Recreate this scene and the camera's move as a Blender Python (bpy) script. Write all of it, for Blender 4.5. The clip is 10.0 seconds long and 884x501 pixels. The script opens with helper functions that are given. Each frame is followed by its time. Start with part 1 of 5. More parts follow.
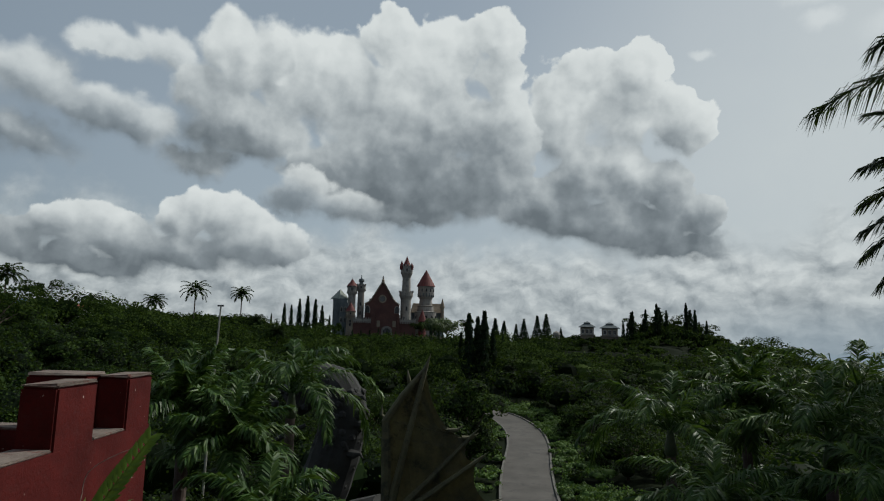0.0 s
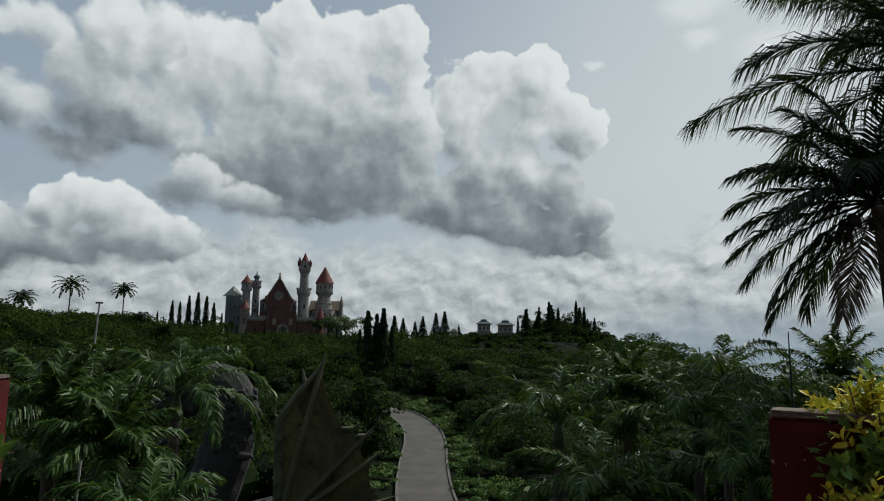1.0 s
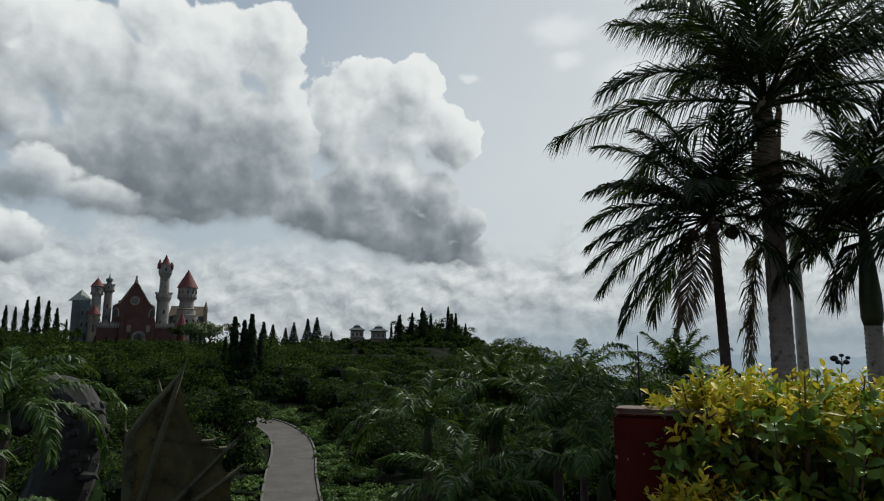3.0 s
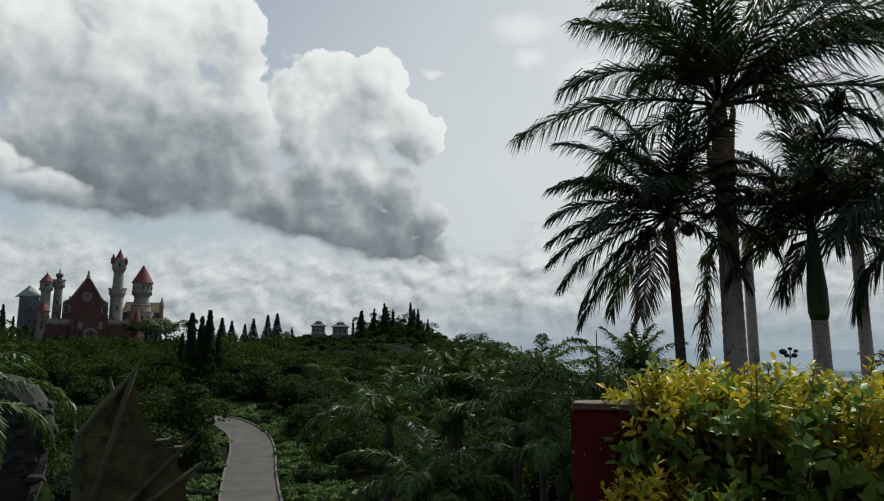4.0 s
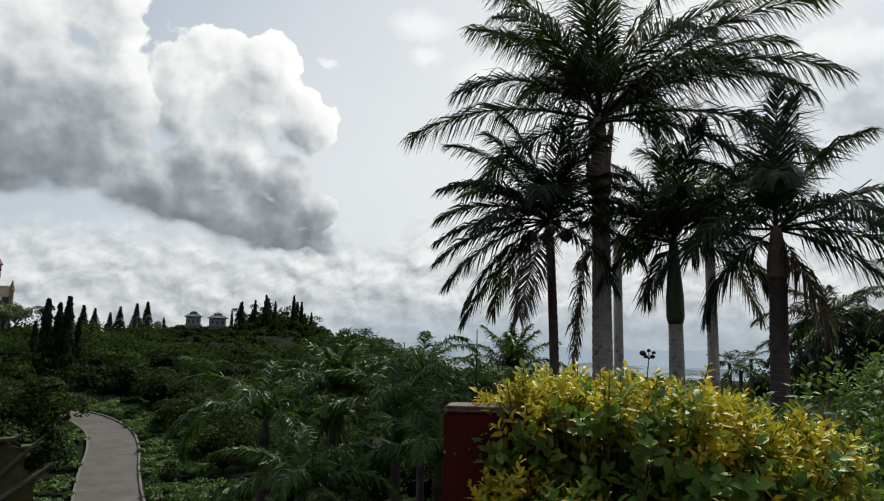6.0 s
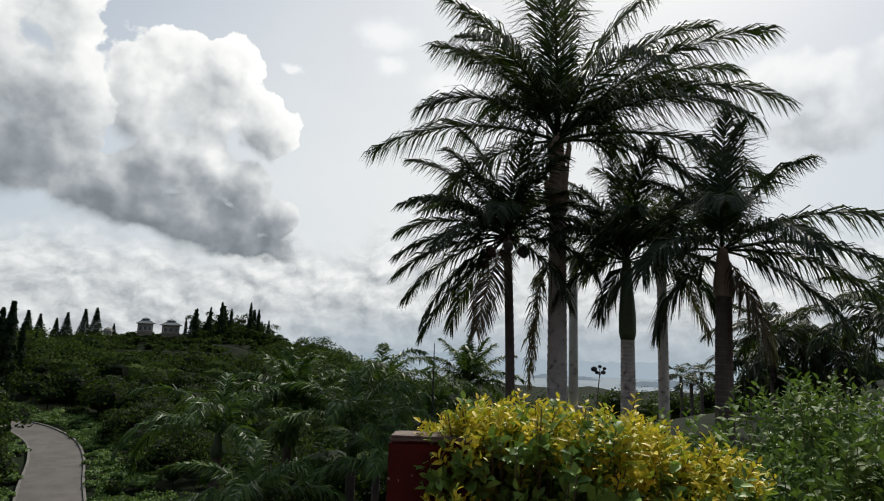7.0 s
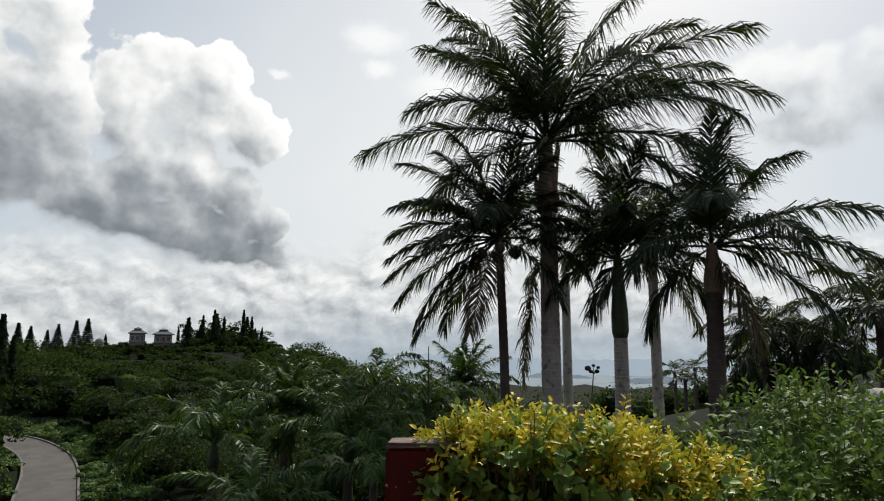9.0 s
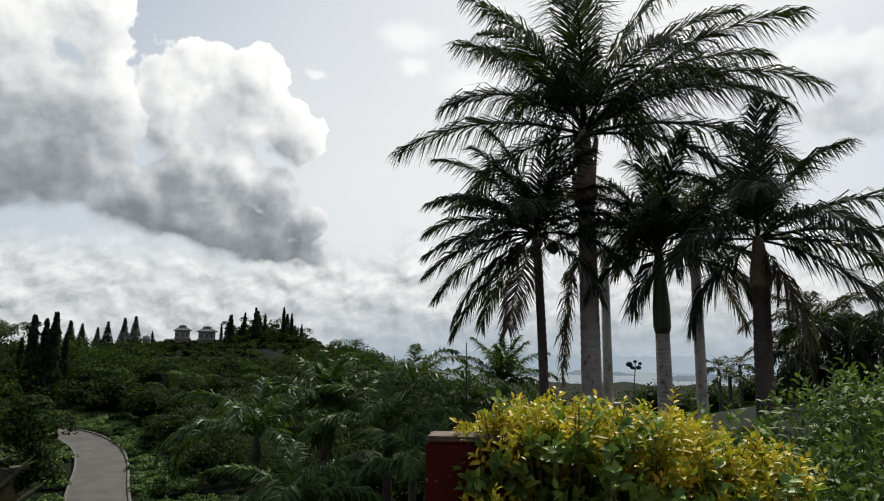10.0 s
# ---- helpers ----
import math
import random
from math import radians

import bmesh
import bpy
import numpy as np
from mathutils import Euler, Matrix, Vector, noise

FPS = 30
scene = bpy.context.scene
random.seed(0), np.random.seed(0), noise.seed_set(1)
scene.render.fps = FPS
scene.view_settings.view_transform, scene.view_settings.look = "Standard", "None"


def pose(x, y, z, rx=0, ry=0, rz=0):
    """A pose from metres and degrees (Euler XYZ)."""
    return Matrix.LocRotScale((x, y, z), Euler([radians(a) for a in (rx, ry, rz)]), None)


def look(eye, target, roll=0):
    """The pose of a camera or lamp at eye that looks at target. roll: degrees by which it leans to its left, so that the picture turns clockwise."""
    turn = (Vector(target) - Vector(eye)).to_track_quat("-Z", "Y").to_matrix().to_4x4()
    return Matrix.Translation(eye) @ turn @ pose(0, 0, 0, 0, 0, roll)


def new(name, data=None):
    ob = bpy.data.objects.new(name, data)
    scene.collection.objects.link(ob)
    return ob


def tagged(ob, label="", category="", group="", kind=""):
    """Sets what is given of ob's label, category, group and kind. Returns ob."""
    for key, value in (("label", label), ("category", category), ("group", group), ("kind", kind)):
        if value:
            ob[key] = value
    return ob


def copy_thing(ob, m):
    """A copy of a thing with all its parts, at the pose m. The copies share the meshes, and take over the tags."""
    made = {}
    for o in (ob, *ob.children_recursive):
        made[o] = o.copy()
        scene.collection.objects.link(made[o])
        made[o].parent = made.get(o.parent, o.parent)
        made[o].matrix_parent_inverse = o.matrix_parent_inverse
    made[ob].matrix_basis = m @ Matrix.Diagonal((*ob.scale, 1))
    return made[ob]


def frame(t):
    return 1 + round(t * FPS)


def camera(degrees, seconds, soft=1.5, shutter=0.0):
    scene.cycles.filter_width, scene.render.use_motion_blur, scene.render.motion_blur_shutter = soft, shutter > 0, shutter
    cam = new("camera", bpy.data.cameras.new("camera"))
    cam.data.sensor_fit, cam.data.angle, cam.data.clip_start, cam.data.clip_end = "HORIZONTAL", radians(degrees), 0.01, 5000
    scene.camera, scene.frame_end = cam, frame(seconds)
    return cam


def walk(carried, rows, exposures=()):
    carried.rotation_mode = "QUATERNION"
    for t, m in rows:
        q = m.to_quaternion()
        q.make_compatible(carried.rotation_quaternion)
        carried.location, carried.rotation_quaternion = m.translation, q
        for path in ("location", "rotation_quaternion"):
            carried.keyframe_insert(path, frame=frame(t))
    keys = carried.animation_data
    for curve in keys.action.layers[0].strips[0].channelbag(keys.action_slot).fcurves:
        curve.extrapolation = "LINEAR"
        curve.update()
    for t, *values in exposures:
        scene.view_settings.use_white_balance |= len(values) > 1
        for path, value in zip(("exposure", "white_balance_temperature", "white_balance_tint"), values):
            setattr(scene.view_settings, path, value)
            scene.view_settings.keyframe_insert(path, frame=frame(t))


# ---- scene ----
cam = camera(71.0, 10.0, soft=1.1)
PATH = [
    (0, (0.138, 0.049, 1.741), (-0.135, 2.011, 2.016), 1.3),
    (0.5, (0.164, 0.006, 1.74), (0.031, 1.983, 2.016), 0.7),
    (1, (0.173, 0.045, 1.738), (0.22, 2.026, 2.011), 0.9),
    (1.5, (0.188, 0.053, 1.736), (0.359, 2.026, 2.019), 0.7),
    (2, (0.203, 0.074, 1.736), (0.499, 2.031, 2.02), 0.4),
    (2.5, (0.202, 0.067, 1.735), (0.594, 2.005, 2.032), 0.4),
    (4, (0.231, 0.103, 1.734), (0.793, 2.002, 2.017), 0.1),
    (4.5, (0.221, 0.083, 1.735), (0.904, 1.941, 2.017), 0.1),
    (5, (0.227, 0.092, 1.732), (1.01, 1.913, 1.994), 0.7),
    (5.5, (0.229, 0.094, 1.735), (1.073, 1.888, 1.997), 0.9),
    (7, (0.183, -0.101, 1.831), (1.185, 1.602, 2.138), 1.9),
    (7.5, (0.179, -0.105, 1.839), (1.219, 1.573, 2.161), 1.5),
    (8, (0.186, -0.087, 1.842), (1.207, 1.604, 2.151), 1.0),
    (8.5, (0.173, -0.121, 1.846), (1.197, 1.569, 2.153), 0.9),
    (9, (0.163, -0.138, 1.848), (1.187, 1.552, 2.162), 0.4),
    (9.5, (0.171, -0.117, 1.845), (1.168, 1.59, 2.15), 0.1),
    (10, (0.184, -0.088, 1.832), (1.106, 1.661, 2.135), 0.4),
]
walk(cam, [(t, look(eye, target, roll)) for t, eye, target, roll in PATH],
     exposures=[(0, -0.5, 6250, 4), (1, -0.42, 6250, 4), (2.5, -0.3, 6300, 5), (4, -0.25, 6400, 6), (5.5, -0.02, 6480, 8), (7.5, 0.04, 6560, 9), (10, 0.08, 6580, 9)])

# ---- world: broken cumulus over a pale sky, sun high and ahead ----
SUN_AZ, SUN_EL = 50.0, 48.0
world = bpy.data.worlds.new("sky")
scene.world = world
world.use_nodes = True
wt = world.node_tree
wt.nodes.clear()


class Net:
    """Short hand for nodes of one tree."""

    def __init__(self, tree):
        self.tree = tree

    def node(self, kind, **props):
        n = self.tree.nodes.new(kind)
        if "operation" in props:
            n.operation = props["operation"]
        if "use_clamp" in props:
            n.use_clamp = props["use_clamp"]
        if "data_type" in props:
            n.data_type, n.blend_type = props["data_type"], props["blend_type"]
        if "interpolation_type" in props:
            n.interpolation_type = props["interpolation_type"]
        if "feature" in props:
            n.feature = props["feature"]
        if "sky_type" in props:
            n.sky_type, n.sun_disc = props["sky_type"], props["sun_disc"]
        return n

    def put(self, socket, v):
        if isinstance(v, bpy.types.NodeSocket):
            self.tree.links.new(v, socket)
        elif v is not None:
            socket.default_value = v

    def math(self, op, a, b=None, c=None, clamp=False):
        n = self.node("ShaderNodeMath", operation=op, use_clamp=clamp)
        for i, v in enumerate((a, b, c)):
            self.put(n.inputs[i], v)
        return n.outputs[0]

    def vec(self, op, a, b=None, c=None, out=0):
        n = self.node("ShaderNodeVectorMath", operation=op)
        for i, v in enumerate((a, b, c)):
            self.put(n.inputs[i], v)
        return n.outputs[out]

    def noise(self, v, scale, detail=4.0, rough=0.5, out=0, distortion=0.0):
        n = self.node("ShaderNodeTexNoise")
        self.put(n.inputs["Vector"], v)
        for k, x in (("Scale", scale), ("Detail", detail), ("Roughness", rough), ("Distortion", distortion)):
            n.inputs[k].default_value = x
        return n.outputs[out]

    def ramp(self, f, stops, mode="LINEAR"):
        n = self.node("ShaderNodeValToRGB")
        n.color_ramp.interpolation = mode
        el = n.color_ramp.elements
        while len(el) < len(stops):
            el.new(0.5)
        for e, (p, c) in zip(el, stops):
            e.position, e.color = p, (*c, 1)
        self.put(n.inputs[0], f)
        return n.outputs[0]

    def mix(self, f, a, b, blend="MIX"):
        n = self.node("ShaderNodeMix", data_type="RGBA", blend_type=blend)
        self.put(n.inputs["Factor"], f)
        for key, v in ((6, a), (7, b)):
            self.put(n.inputs[key], (*v, 1) if isinstance(v, tuple) and len(v) == 3 else v)
        return n.outputs[2]

    def smooth(self, x, lo, hi, a=0.0, b=1.0):
        n = self.node("ShaderNodeMapRange", interpolation_type="SMOOTHSTEP")
        for i, v in enumerate((x, lo, hi, a, b)):
            self.put(n.inputs[i], v)
        return n.outputs[0]


def polar_dir(bearing, elevation):
    a, e = radians(bearing), radians(elevation)
    return (math.sin(a) * math.cos(e), math.cos(a) * math.cos(e), math.sin(e))


# cloud masses, each a heap of billows: bearing, elevation, half width, half height (degrees)
LEFT_LOW = [(-39.0, 8.1, 3.5, 2.8), (-35.8, 7.5, 2.9, 2.5), (-42.3, 6.4, 3.2, 2.6), (-27.5, 10.2, 3.9, 2.7), (-31.2, 9.4, 2.5, 2.3), (-25.0, 7.9, 5.2, 3.0), (-30.5, 6.5, 4.9, 2.4), (-37.2, 5.1, 5.9, 1.8)]
SHEET = [(-42.8, 18.8, 4.8, 3.1), (-38.3, 17.6, 5.2, 2.6), (-34.4, 16.7, 3.4, 2.1), (-38.0, 22.7, 3.7, 1.6), (-33.6, 23.0, 2.7, 2.2), (-43.8, 14.8, 6.0, 2.3), (-50, 18, 6, 4)]
LEFT = [(-28.0, 23.1, 4.1, 3.9), (-29.7, 20.0, 4.2, 3.7), (-23.5, 22.8, 3.6, 4.5), (-26.6, 17.6, 7.2, 3.8), (-20.4, 24.0, 3.1, 3.3), (-29.8, 14.8, 4.1, 1.9)]
TOWER = [(5.5, 23.5, 3.6, 3.1), (10.3, 23.8, 2.5, 2.5), (8.5, 20.9, 4.5, 4.2), (3.4, 20.3, 4.2, 4.9), (14.0, 18.6, 3.0, 3.2), (12.2, 13.4, 2.8, 2.9), (6.9, 14.7, 5.5, 3.5), (14.9, 10.9, 2.5, 2.2), (9.3, 10.1, 7.2, 3.2), (2.3, 11.8, 5.7, 3.6), (13.0, 8.5, 5.0, 1.8)]
CENTRE = [(-13.6, 26.5, 3.3, 3.3), (-8.6, 24.8, 5.0, 3.8), (-3.1, 26.7, 3.2, 2.7), (-3.1, 23.9, 2.7, 3.3), (-17.1, 21.9, 6.3, 5.3), (-10.6, 19.4, 9.1, 6.5), (-4.1, 18.5, 5.4, 5.0), (-15.2, 14.6, 7.8, 4.3), (-7.2, 13.8, 7.9, 3.8), (-11.4, 10.9, 7.9, 2.3)]
PUFF = [(-20.6, 13.2, 2.8, 1.9), (-21.8, 11.6, 3.5, 1.9), (-17.2, 11.4, 4.1, 2.0)]
FAR_RIGHT = [(60.0, 21.8, 4.8, 2.9), (63.9, 21.4, 3.2, 2.8), (62.8, 17.9, 5.9, 2.5), (72, 20, 8, 6)]
WISPS = [(24.4, 27.7, 3.3, 1.5), (25.0, 25.1, 1.7, 0.9), (15.5, 24.2, 1.1, 0.5), (31.3, 23.7, 3.8, 1.5)]

wn = Net(wt)
ray = wn.node("ShaderNodeTexCoord").outputs["Generated"]
xyz = wn.node("ShaderNodeSeparateXYZ")
wn.put(xyz.inputs[0], ray)
az = wn.math("MULTIPLY", wn.math("ARCTAN2", xyz.outputs[0], xyz.outputs[1]), 57.2958)
elv = wn.math("MULTIPLY", wn.math("ARCSINE", xyz.outputs[2]), 57.2958)
flat = wn.node("ShaderNodeCombineXYZ")
wn.put(flat.inputs[0], az), wn.put(flat.inputs[1], elv)


def shaken(scale, detail, amount):
    return wn.vec("MULTIPLY", wn.vec("SUBTRACT", wn.noise(ray, scale, detail, 0.55, out=1), (0.5, 0.5, 0.5)), (amount, amount * 0.8, 0))


fine = shaken(26.0, 6, 2.6)
bent = wn.vec("ADD", wn.vec("ADD", flat.outputs[0], shaken(9.0, 3, 4.0)), fine)


def billow(v, scale, smooth=0.8):
    n = wn.node("ShaderNodeTexVoronoi", feature="SMOOTH_F1")
    wn.put(n.inputs["Vector"], v)
    n.inputs["Scale"].default_value, n.inputs["Smoothness"].default_value = scale, smooth
    n.inputs["Detail"].default_value, n.inputs["Roughness"].default_value = 2, 0.45
    return n.outputs[0]


warped = wn.vec("MULTIPLY_ADD", wn.noise(ray, 11.0, 4, 0.5, out=1), (0.09, 0.09, 0.09), ray)
puff = billow(warped, 17.0)
relief = wn.math("SUBTRACT", billow(wn.vec("ADD", warped, (0.012, 0.002, 0.014)), 17.0), puff)
wool = wn.noise(ray, 9.0, 8, 0.55)
grain = wn.math("SUBTRACT", wn.noise(ray, 15.0, 6, 0.5), wn.noise(wn.vec("ADD", ray, (0.014, 0.003, 0.016)), 15.0, 6, 0.5))
soft = wn.noise(ray, 6.0, 4, 0.5)


def grey(g):
    """Cloud brightness from dark belly to sunlit rim."""
    return wn.ramp(g, [(0.0, (0.205, 0.23, 0.255)), (0.25, (0.34, 0.37, 0.40)), (0.5, (0.59, 0.615, 0.635)), (0.78, (0.87, 0.88, 0.88)), (1.0, (1.0, 1.0, 0.99))])


def lay_cloud(back, lumps, lift, foot, head, crisp=0.07, bumps=0.35, dense=1.0):
    """One cumulus over what lies behind: flat dark foot, bright rims on the sun's side."""
    tree = bpy.data.node_groups.new("cloud_heap", "ShaderNodeTree")
    tree.interface.new_socket("Vector", in_out="INPUT", socket_type="NodeSocketVector")
    tree.interface.new_socket("Heap", in_out="OUTPUT", socket_type="NodeSocketFloat")
    tn = Net(tree)
    gi, go = tn.node("NodeGroupInput"), tn.node("NodeGroupOutput")
    near = None
    for a, e, w, h in lumps:
        d = tn.vec("LENGTH", tn.vec("MULTIPLY_ADD", gi.outputs[0], (1 / w, 1 / h, 0), (-a / w, -e / h, 0)), out=1)
        near = d if near is None else tn.math("SMOOTH_MIN", near, d, 0.22)
    tn.put(go.inputs[0], tn.math("SUBTRACT", 1.12, near))

    def heap(v):
        g = wn.node("ShaderNodeGroup")
        g.node_tree = tree
        wn.put(g.inputs[0], v)
        return g.outputs[0]

    here, sunward = heap(bent), heap(wn.vec("ADD", bent, (1.2, 1.5, 0)))
    rim = wn.math("SUBTRACT", here, wn.math("MULTIPLY", wn.math("SUBTRACT", puff, 0.4), bumps))
    under = wn.math("MAXIMUM", wn.math("SUBTRACT", sunward, here), 0.0)
    ragged = wn.math("ADD", wn.smooth(elv, foot + 3.5, foot, crisp, crisp + 0.4), wn.math("MULTIPLY", under, 0.9))
    cover = wn.smooth(rim, 0.0, ragged, 0.0, dense)
    g = wn.math("ADD", wn.smooth(elv, foot, head, lift - 0.32, lift + 0.24), wn.math("MULTIPLY", wn.math("MINIMUM", wn.math("MAXIMUM", sunward, -0.45), 0.75), -0.46))
    g = wn.math("ADD", g, wn.math("MULTIPLY", relief, 0.22))
    g = wn.math("ADD", g, wn.math("MULTIPLY", wn.math("SUBTRACT", soft, 0.5), 0.55))
    g = wn.math("ADD", g, wn.math("MULTIPLY", grain, 0.8))
    return wn.mix(cover, back, grey(g))


sky = wn.node("ShaderNodeTexSky", sky_type="NISHITA", sun_disc=False)
sky.sun_elevation, sky.sun_rotation = radians(SUN_EL), radians(SUN_AZ)
sky.dust_density = 3.0
clear = wn.vec("SCALE", sky.outputs[0])
clear.node.inputs["Scale"].default_value = 0.085
# the sky is milky towards the sun and clear behind
toward = wn.vec("DOT_PRODUCT", ray, tuple(polar_dir(SUN_AZ, SUN_EL)), out=1)
milk = wn.math("MULTIPLY", wn.smooth(elv, 0.0, 30.0, 0.85, 0.55), wn.smooth(toward, -0.35, 0.45, 0.12, 1.0))
haze = wn.mix(milk, clear, (0.57, 0.64, 0.71))
# thin bright veil round the hidden sun
glare_d = wn.vec("LENGTH", wn.vec("MULTIPLY_ADD", flat.outputs[0], (1 / 40, 1 / 26, 0), (-34 / 40, -15 / 26, 0)), out=1)
veil = wn.smooth(glare_d, 0.1, 1.25, 0.85, 0.0)
veil = wn.math("MULTIPLY", veil, wn.math("ADD", 0.75, wn.math("MULTIPLY", wn.noise(ray, 5.0, 5, 0.6), 0.5)), clamp=True)
haze = wn.mix(veil, haze, (0.82, 0.84, 0.85))
wisp_near = None
for a, e, w, h in WISPS:
    d = wn.vec("LENGTH", wn.vec("MULTIPLY_ADD", wn.vec("ADD", flat.outputs[0], fine), (1 / w, 1 / h, 0), (-a / w, -e / h, 0)), out=1)
    wisp_near = d if wisp_near is None else wn.math("SMOOTH_MIN", wisp_near, d, 0.2)
haze = wn.mix(wn.smooth(wisp_near, 1.2, 0.3, 0.0, 0.8), haze, (0.93, 0.94, 0.95))
# bank of small far cumulus over the horizon, in flat rows
rows = wn.vec("MULTIPLY_ADD", wn.vec("ADD", flat.outputs[0], shaken(16.0, 4, 2.6)), (0.30, 0.42, 0), (0, 0, 0))
heads = wn.noise(rows, 1.1, 7, 0.55)
lit = wn.math("SUBTRACT", heads, wn.noise(wn.vec("ADD", rows, (0.12, 0.26, 0)), 1.1, 7, 0.55))
bank = wn.smooth(wn.math("ADD", elv, wn.math("MULTIPLY", wn.math("SUBTRACT", wool, 0.5), 14.0)), 11.0, 5.5, 0.0, 0.9)
g = wn.math("ADD", wn.smooth(elv, 0.0, 9.0, 0.47, 0.62), wn.math("MULTIPLY", lit, 0.75))
back = wn.mix(bank, haze, grey(wn.math("ADD", g, wn.math("MULTIPLY", wn.math("SUBTRACT", heads, 0.5), 0.8))))
back = lay_cloud(back, FAR_RIGHT, 0.78, 12.0, 26.0, 0.4, 0.35, 0.6)
back = lay_cloud(back, LEFT_LOW, 0.63, 3.5, 11.5, 0.12)
back = lay_cloud(back, SHEET, 0.78, 14.0, 23.0, 0.45, 0.3, 0.85)
back = lay_cloud(back, LEFT, 0.76, 13.0, 25.0, 0.22, 0.35)
back = lay_cloud(back, TOWER, 0.70, 7.5, 22.0)
back = lay_cloud(back, CENTRE, 0.70, 9.5, 26.0, 0.10)
back = lay_cloud(back, PUFF, 0.58, 10.0, 15.0, 0.3, 0.35, 0.8)
# grey-blue rain haze low over the lake
mist = wn.math("MULTIPLY", wn.smooth(elv, 4.5, -0.5), wn.smooth(az, 5.0, 24.0))
back = wn.mix(wn.math("MULTIPLY", mist, 0.72), back, (0.36, 0.43, 0.50))
bg = wn.node("ShaderNodeBackground")
wn.put(bg.inputs[0], back)
bg.inputs[1].default_value = 1.0
wn.put(wn.node("ShaderNodeOutputWorld").inputs[0], bg.outputs[0])

sun = new("sun", bpy.data.lights.new("sun", "SUN"))
sun.data.energy, sun.data.angle, sun.data.color = 4.2, radians(1.0), (1.0, 0.95, 0.87)
sun_dir = Vector((math.sin(radians(SUN_AZ)) * math.cos(radians(SUN_EL)), math.cos(radians(SUN_AZ)) * math.cos(radians(SUN_EL)), math.sin(radians(SUN_EL))))
sun.matrix_world = look(sun_dir * 50, (0, 0, 0))


# ---- materials ----
def surface(name, low_c, high_c, scale=4.0, rough=0.8, bump=0.3, fine_scale=40.0, metallic=0.0, stain=None, spec=0.4, chips=None):
    """Two-scale mottled surface with fine relief; stain: a second dirt colour in blotches."""
    m = bpy.data.materials.new(name)
    m.use_nodes = True
    n = Net(m.node_tree)
    p = m.node_tree.nodes["Principled BSDF"]
    pos = n.node("ShaderNodeTexCoord").outputs["Object"]
    big, small = n.noise(pos, scale, 5, 0.6), n.noise(pos, fine_scale, 6, 0.65)
    f = n.math("ADD", n.math("MULTIPLY", big, 0.65), n.math("MULTIPLY", small, 0.35))
    c = n.ramp(f, [(0.32, low_c), (0.68, high_c)])
    if stain:
        blot = n.smooth(n.noise(pos, scale * 1.7, 8, 0.7), 0.52, 0.66, 0.0, 0.8)
        c = n.mix(blot, c, stain)
    if chips:
        flake = n.smooth(n.noise(pos, scale * 7, 3, 0.6), 0.69, 0.73, 0.0, 0.9)
        c = n.mix(flake, c, chips)
    n.put(p.inputs["Base Color"], c)
    p.inputs["Metallic"].default_value, p.inputs["Specular IOR Level"].default_value = metallic, spec
    n.put(p.inputs["Roughness"], n.smooth(small, 0.3, 0.7, rough - 0.1, min(1, rough + 0.1)))
    b = n.node("ShaderNodeBump")
    b.inputs["Strength"].default_value, b.inputs["Distance"].default_value = bump, 0.02
    n.put(b.inputs["Height"], f)
    n.put(p.inputs["Normal"], b.outputs[0])
    return m


def leafy(name, stops, rough=0.45, clear=0.25, spec=0.5, patch=0.12):
    """Foliage: colour by leaf and by patch, some light through the blade."""
    m = bpy.data.materials.new(name)
    m.use_nodes = True
    n = Net(m.node_tree)
    p = m.node_tree.nodes["Principled BSDF"]
    pos = n.node("ShaderNodeTexCoord").outputs["Object"]
    f = n.math("ADD", n.math("MULTIPLY", n.node("ShaderNodeNewGeometry").outputs["Random Per Island"], 0.55),
               n.math("MULTIPLY", n.noise(pos, patch, 4, 0.6), 0.45))
    f = n.math("ADD", f, n.math("MULTIPLY", n.math("SUBTRACT", n.node("ShaderNodeObjectInfo").outputs["Random"], 0.5), 0.1))
    c = n.ramp(f, stops)
    n.put(p.inputs["Base Color"], c)
    p.inputs["Roughness"].default_value, p.inputs["Specular IOR Level"].default_value = rough, spec
    tr = n.node("ShaderNodeBsdfTranslucent")
    n.put(tr.inputs[0], n.mix(0.5, c, (0.12, 0.2, 0.02)))
    mx = n.node("ShaderNodeMixShader")
    mx.inputs[0].default_value = clear
    n.put(mx.inputs[1], p.outputs[0]), n.put(mx.inputs[2], tr.outputs[0])
    n.put(m.node_tree.nodes["Material Output"].inputs[0], mx.outputs[0])
    return m


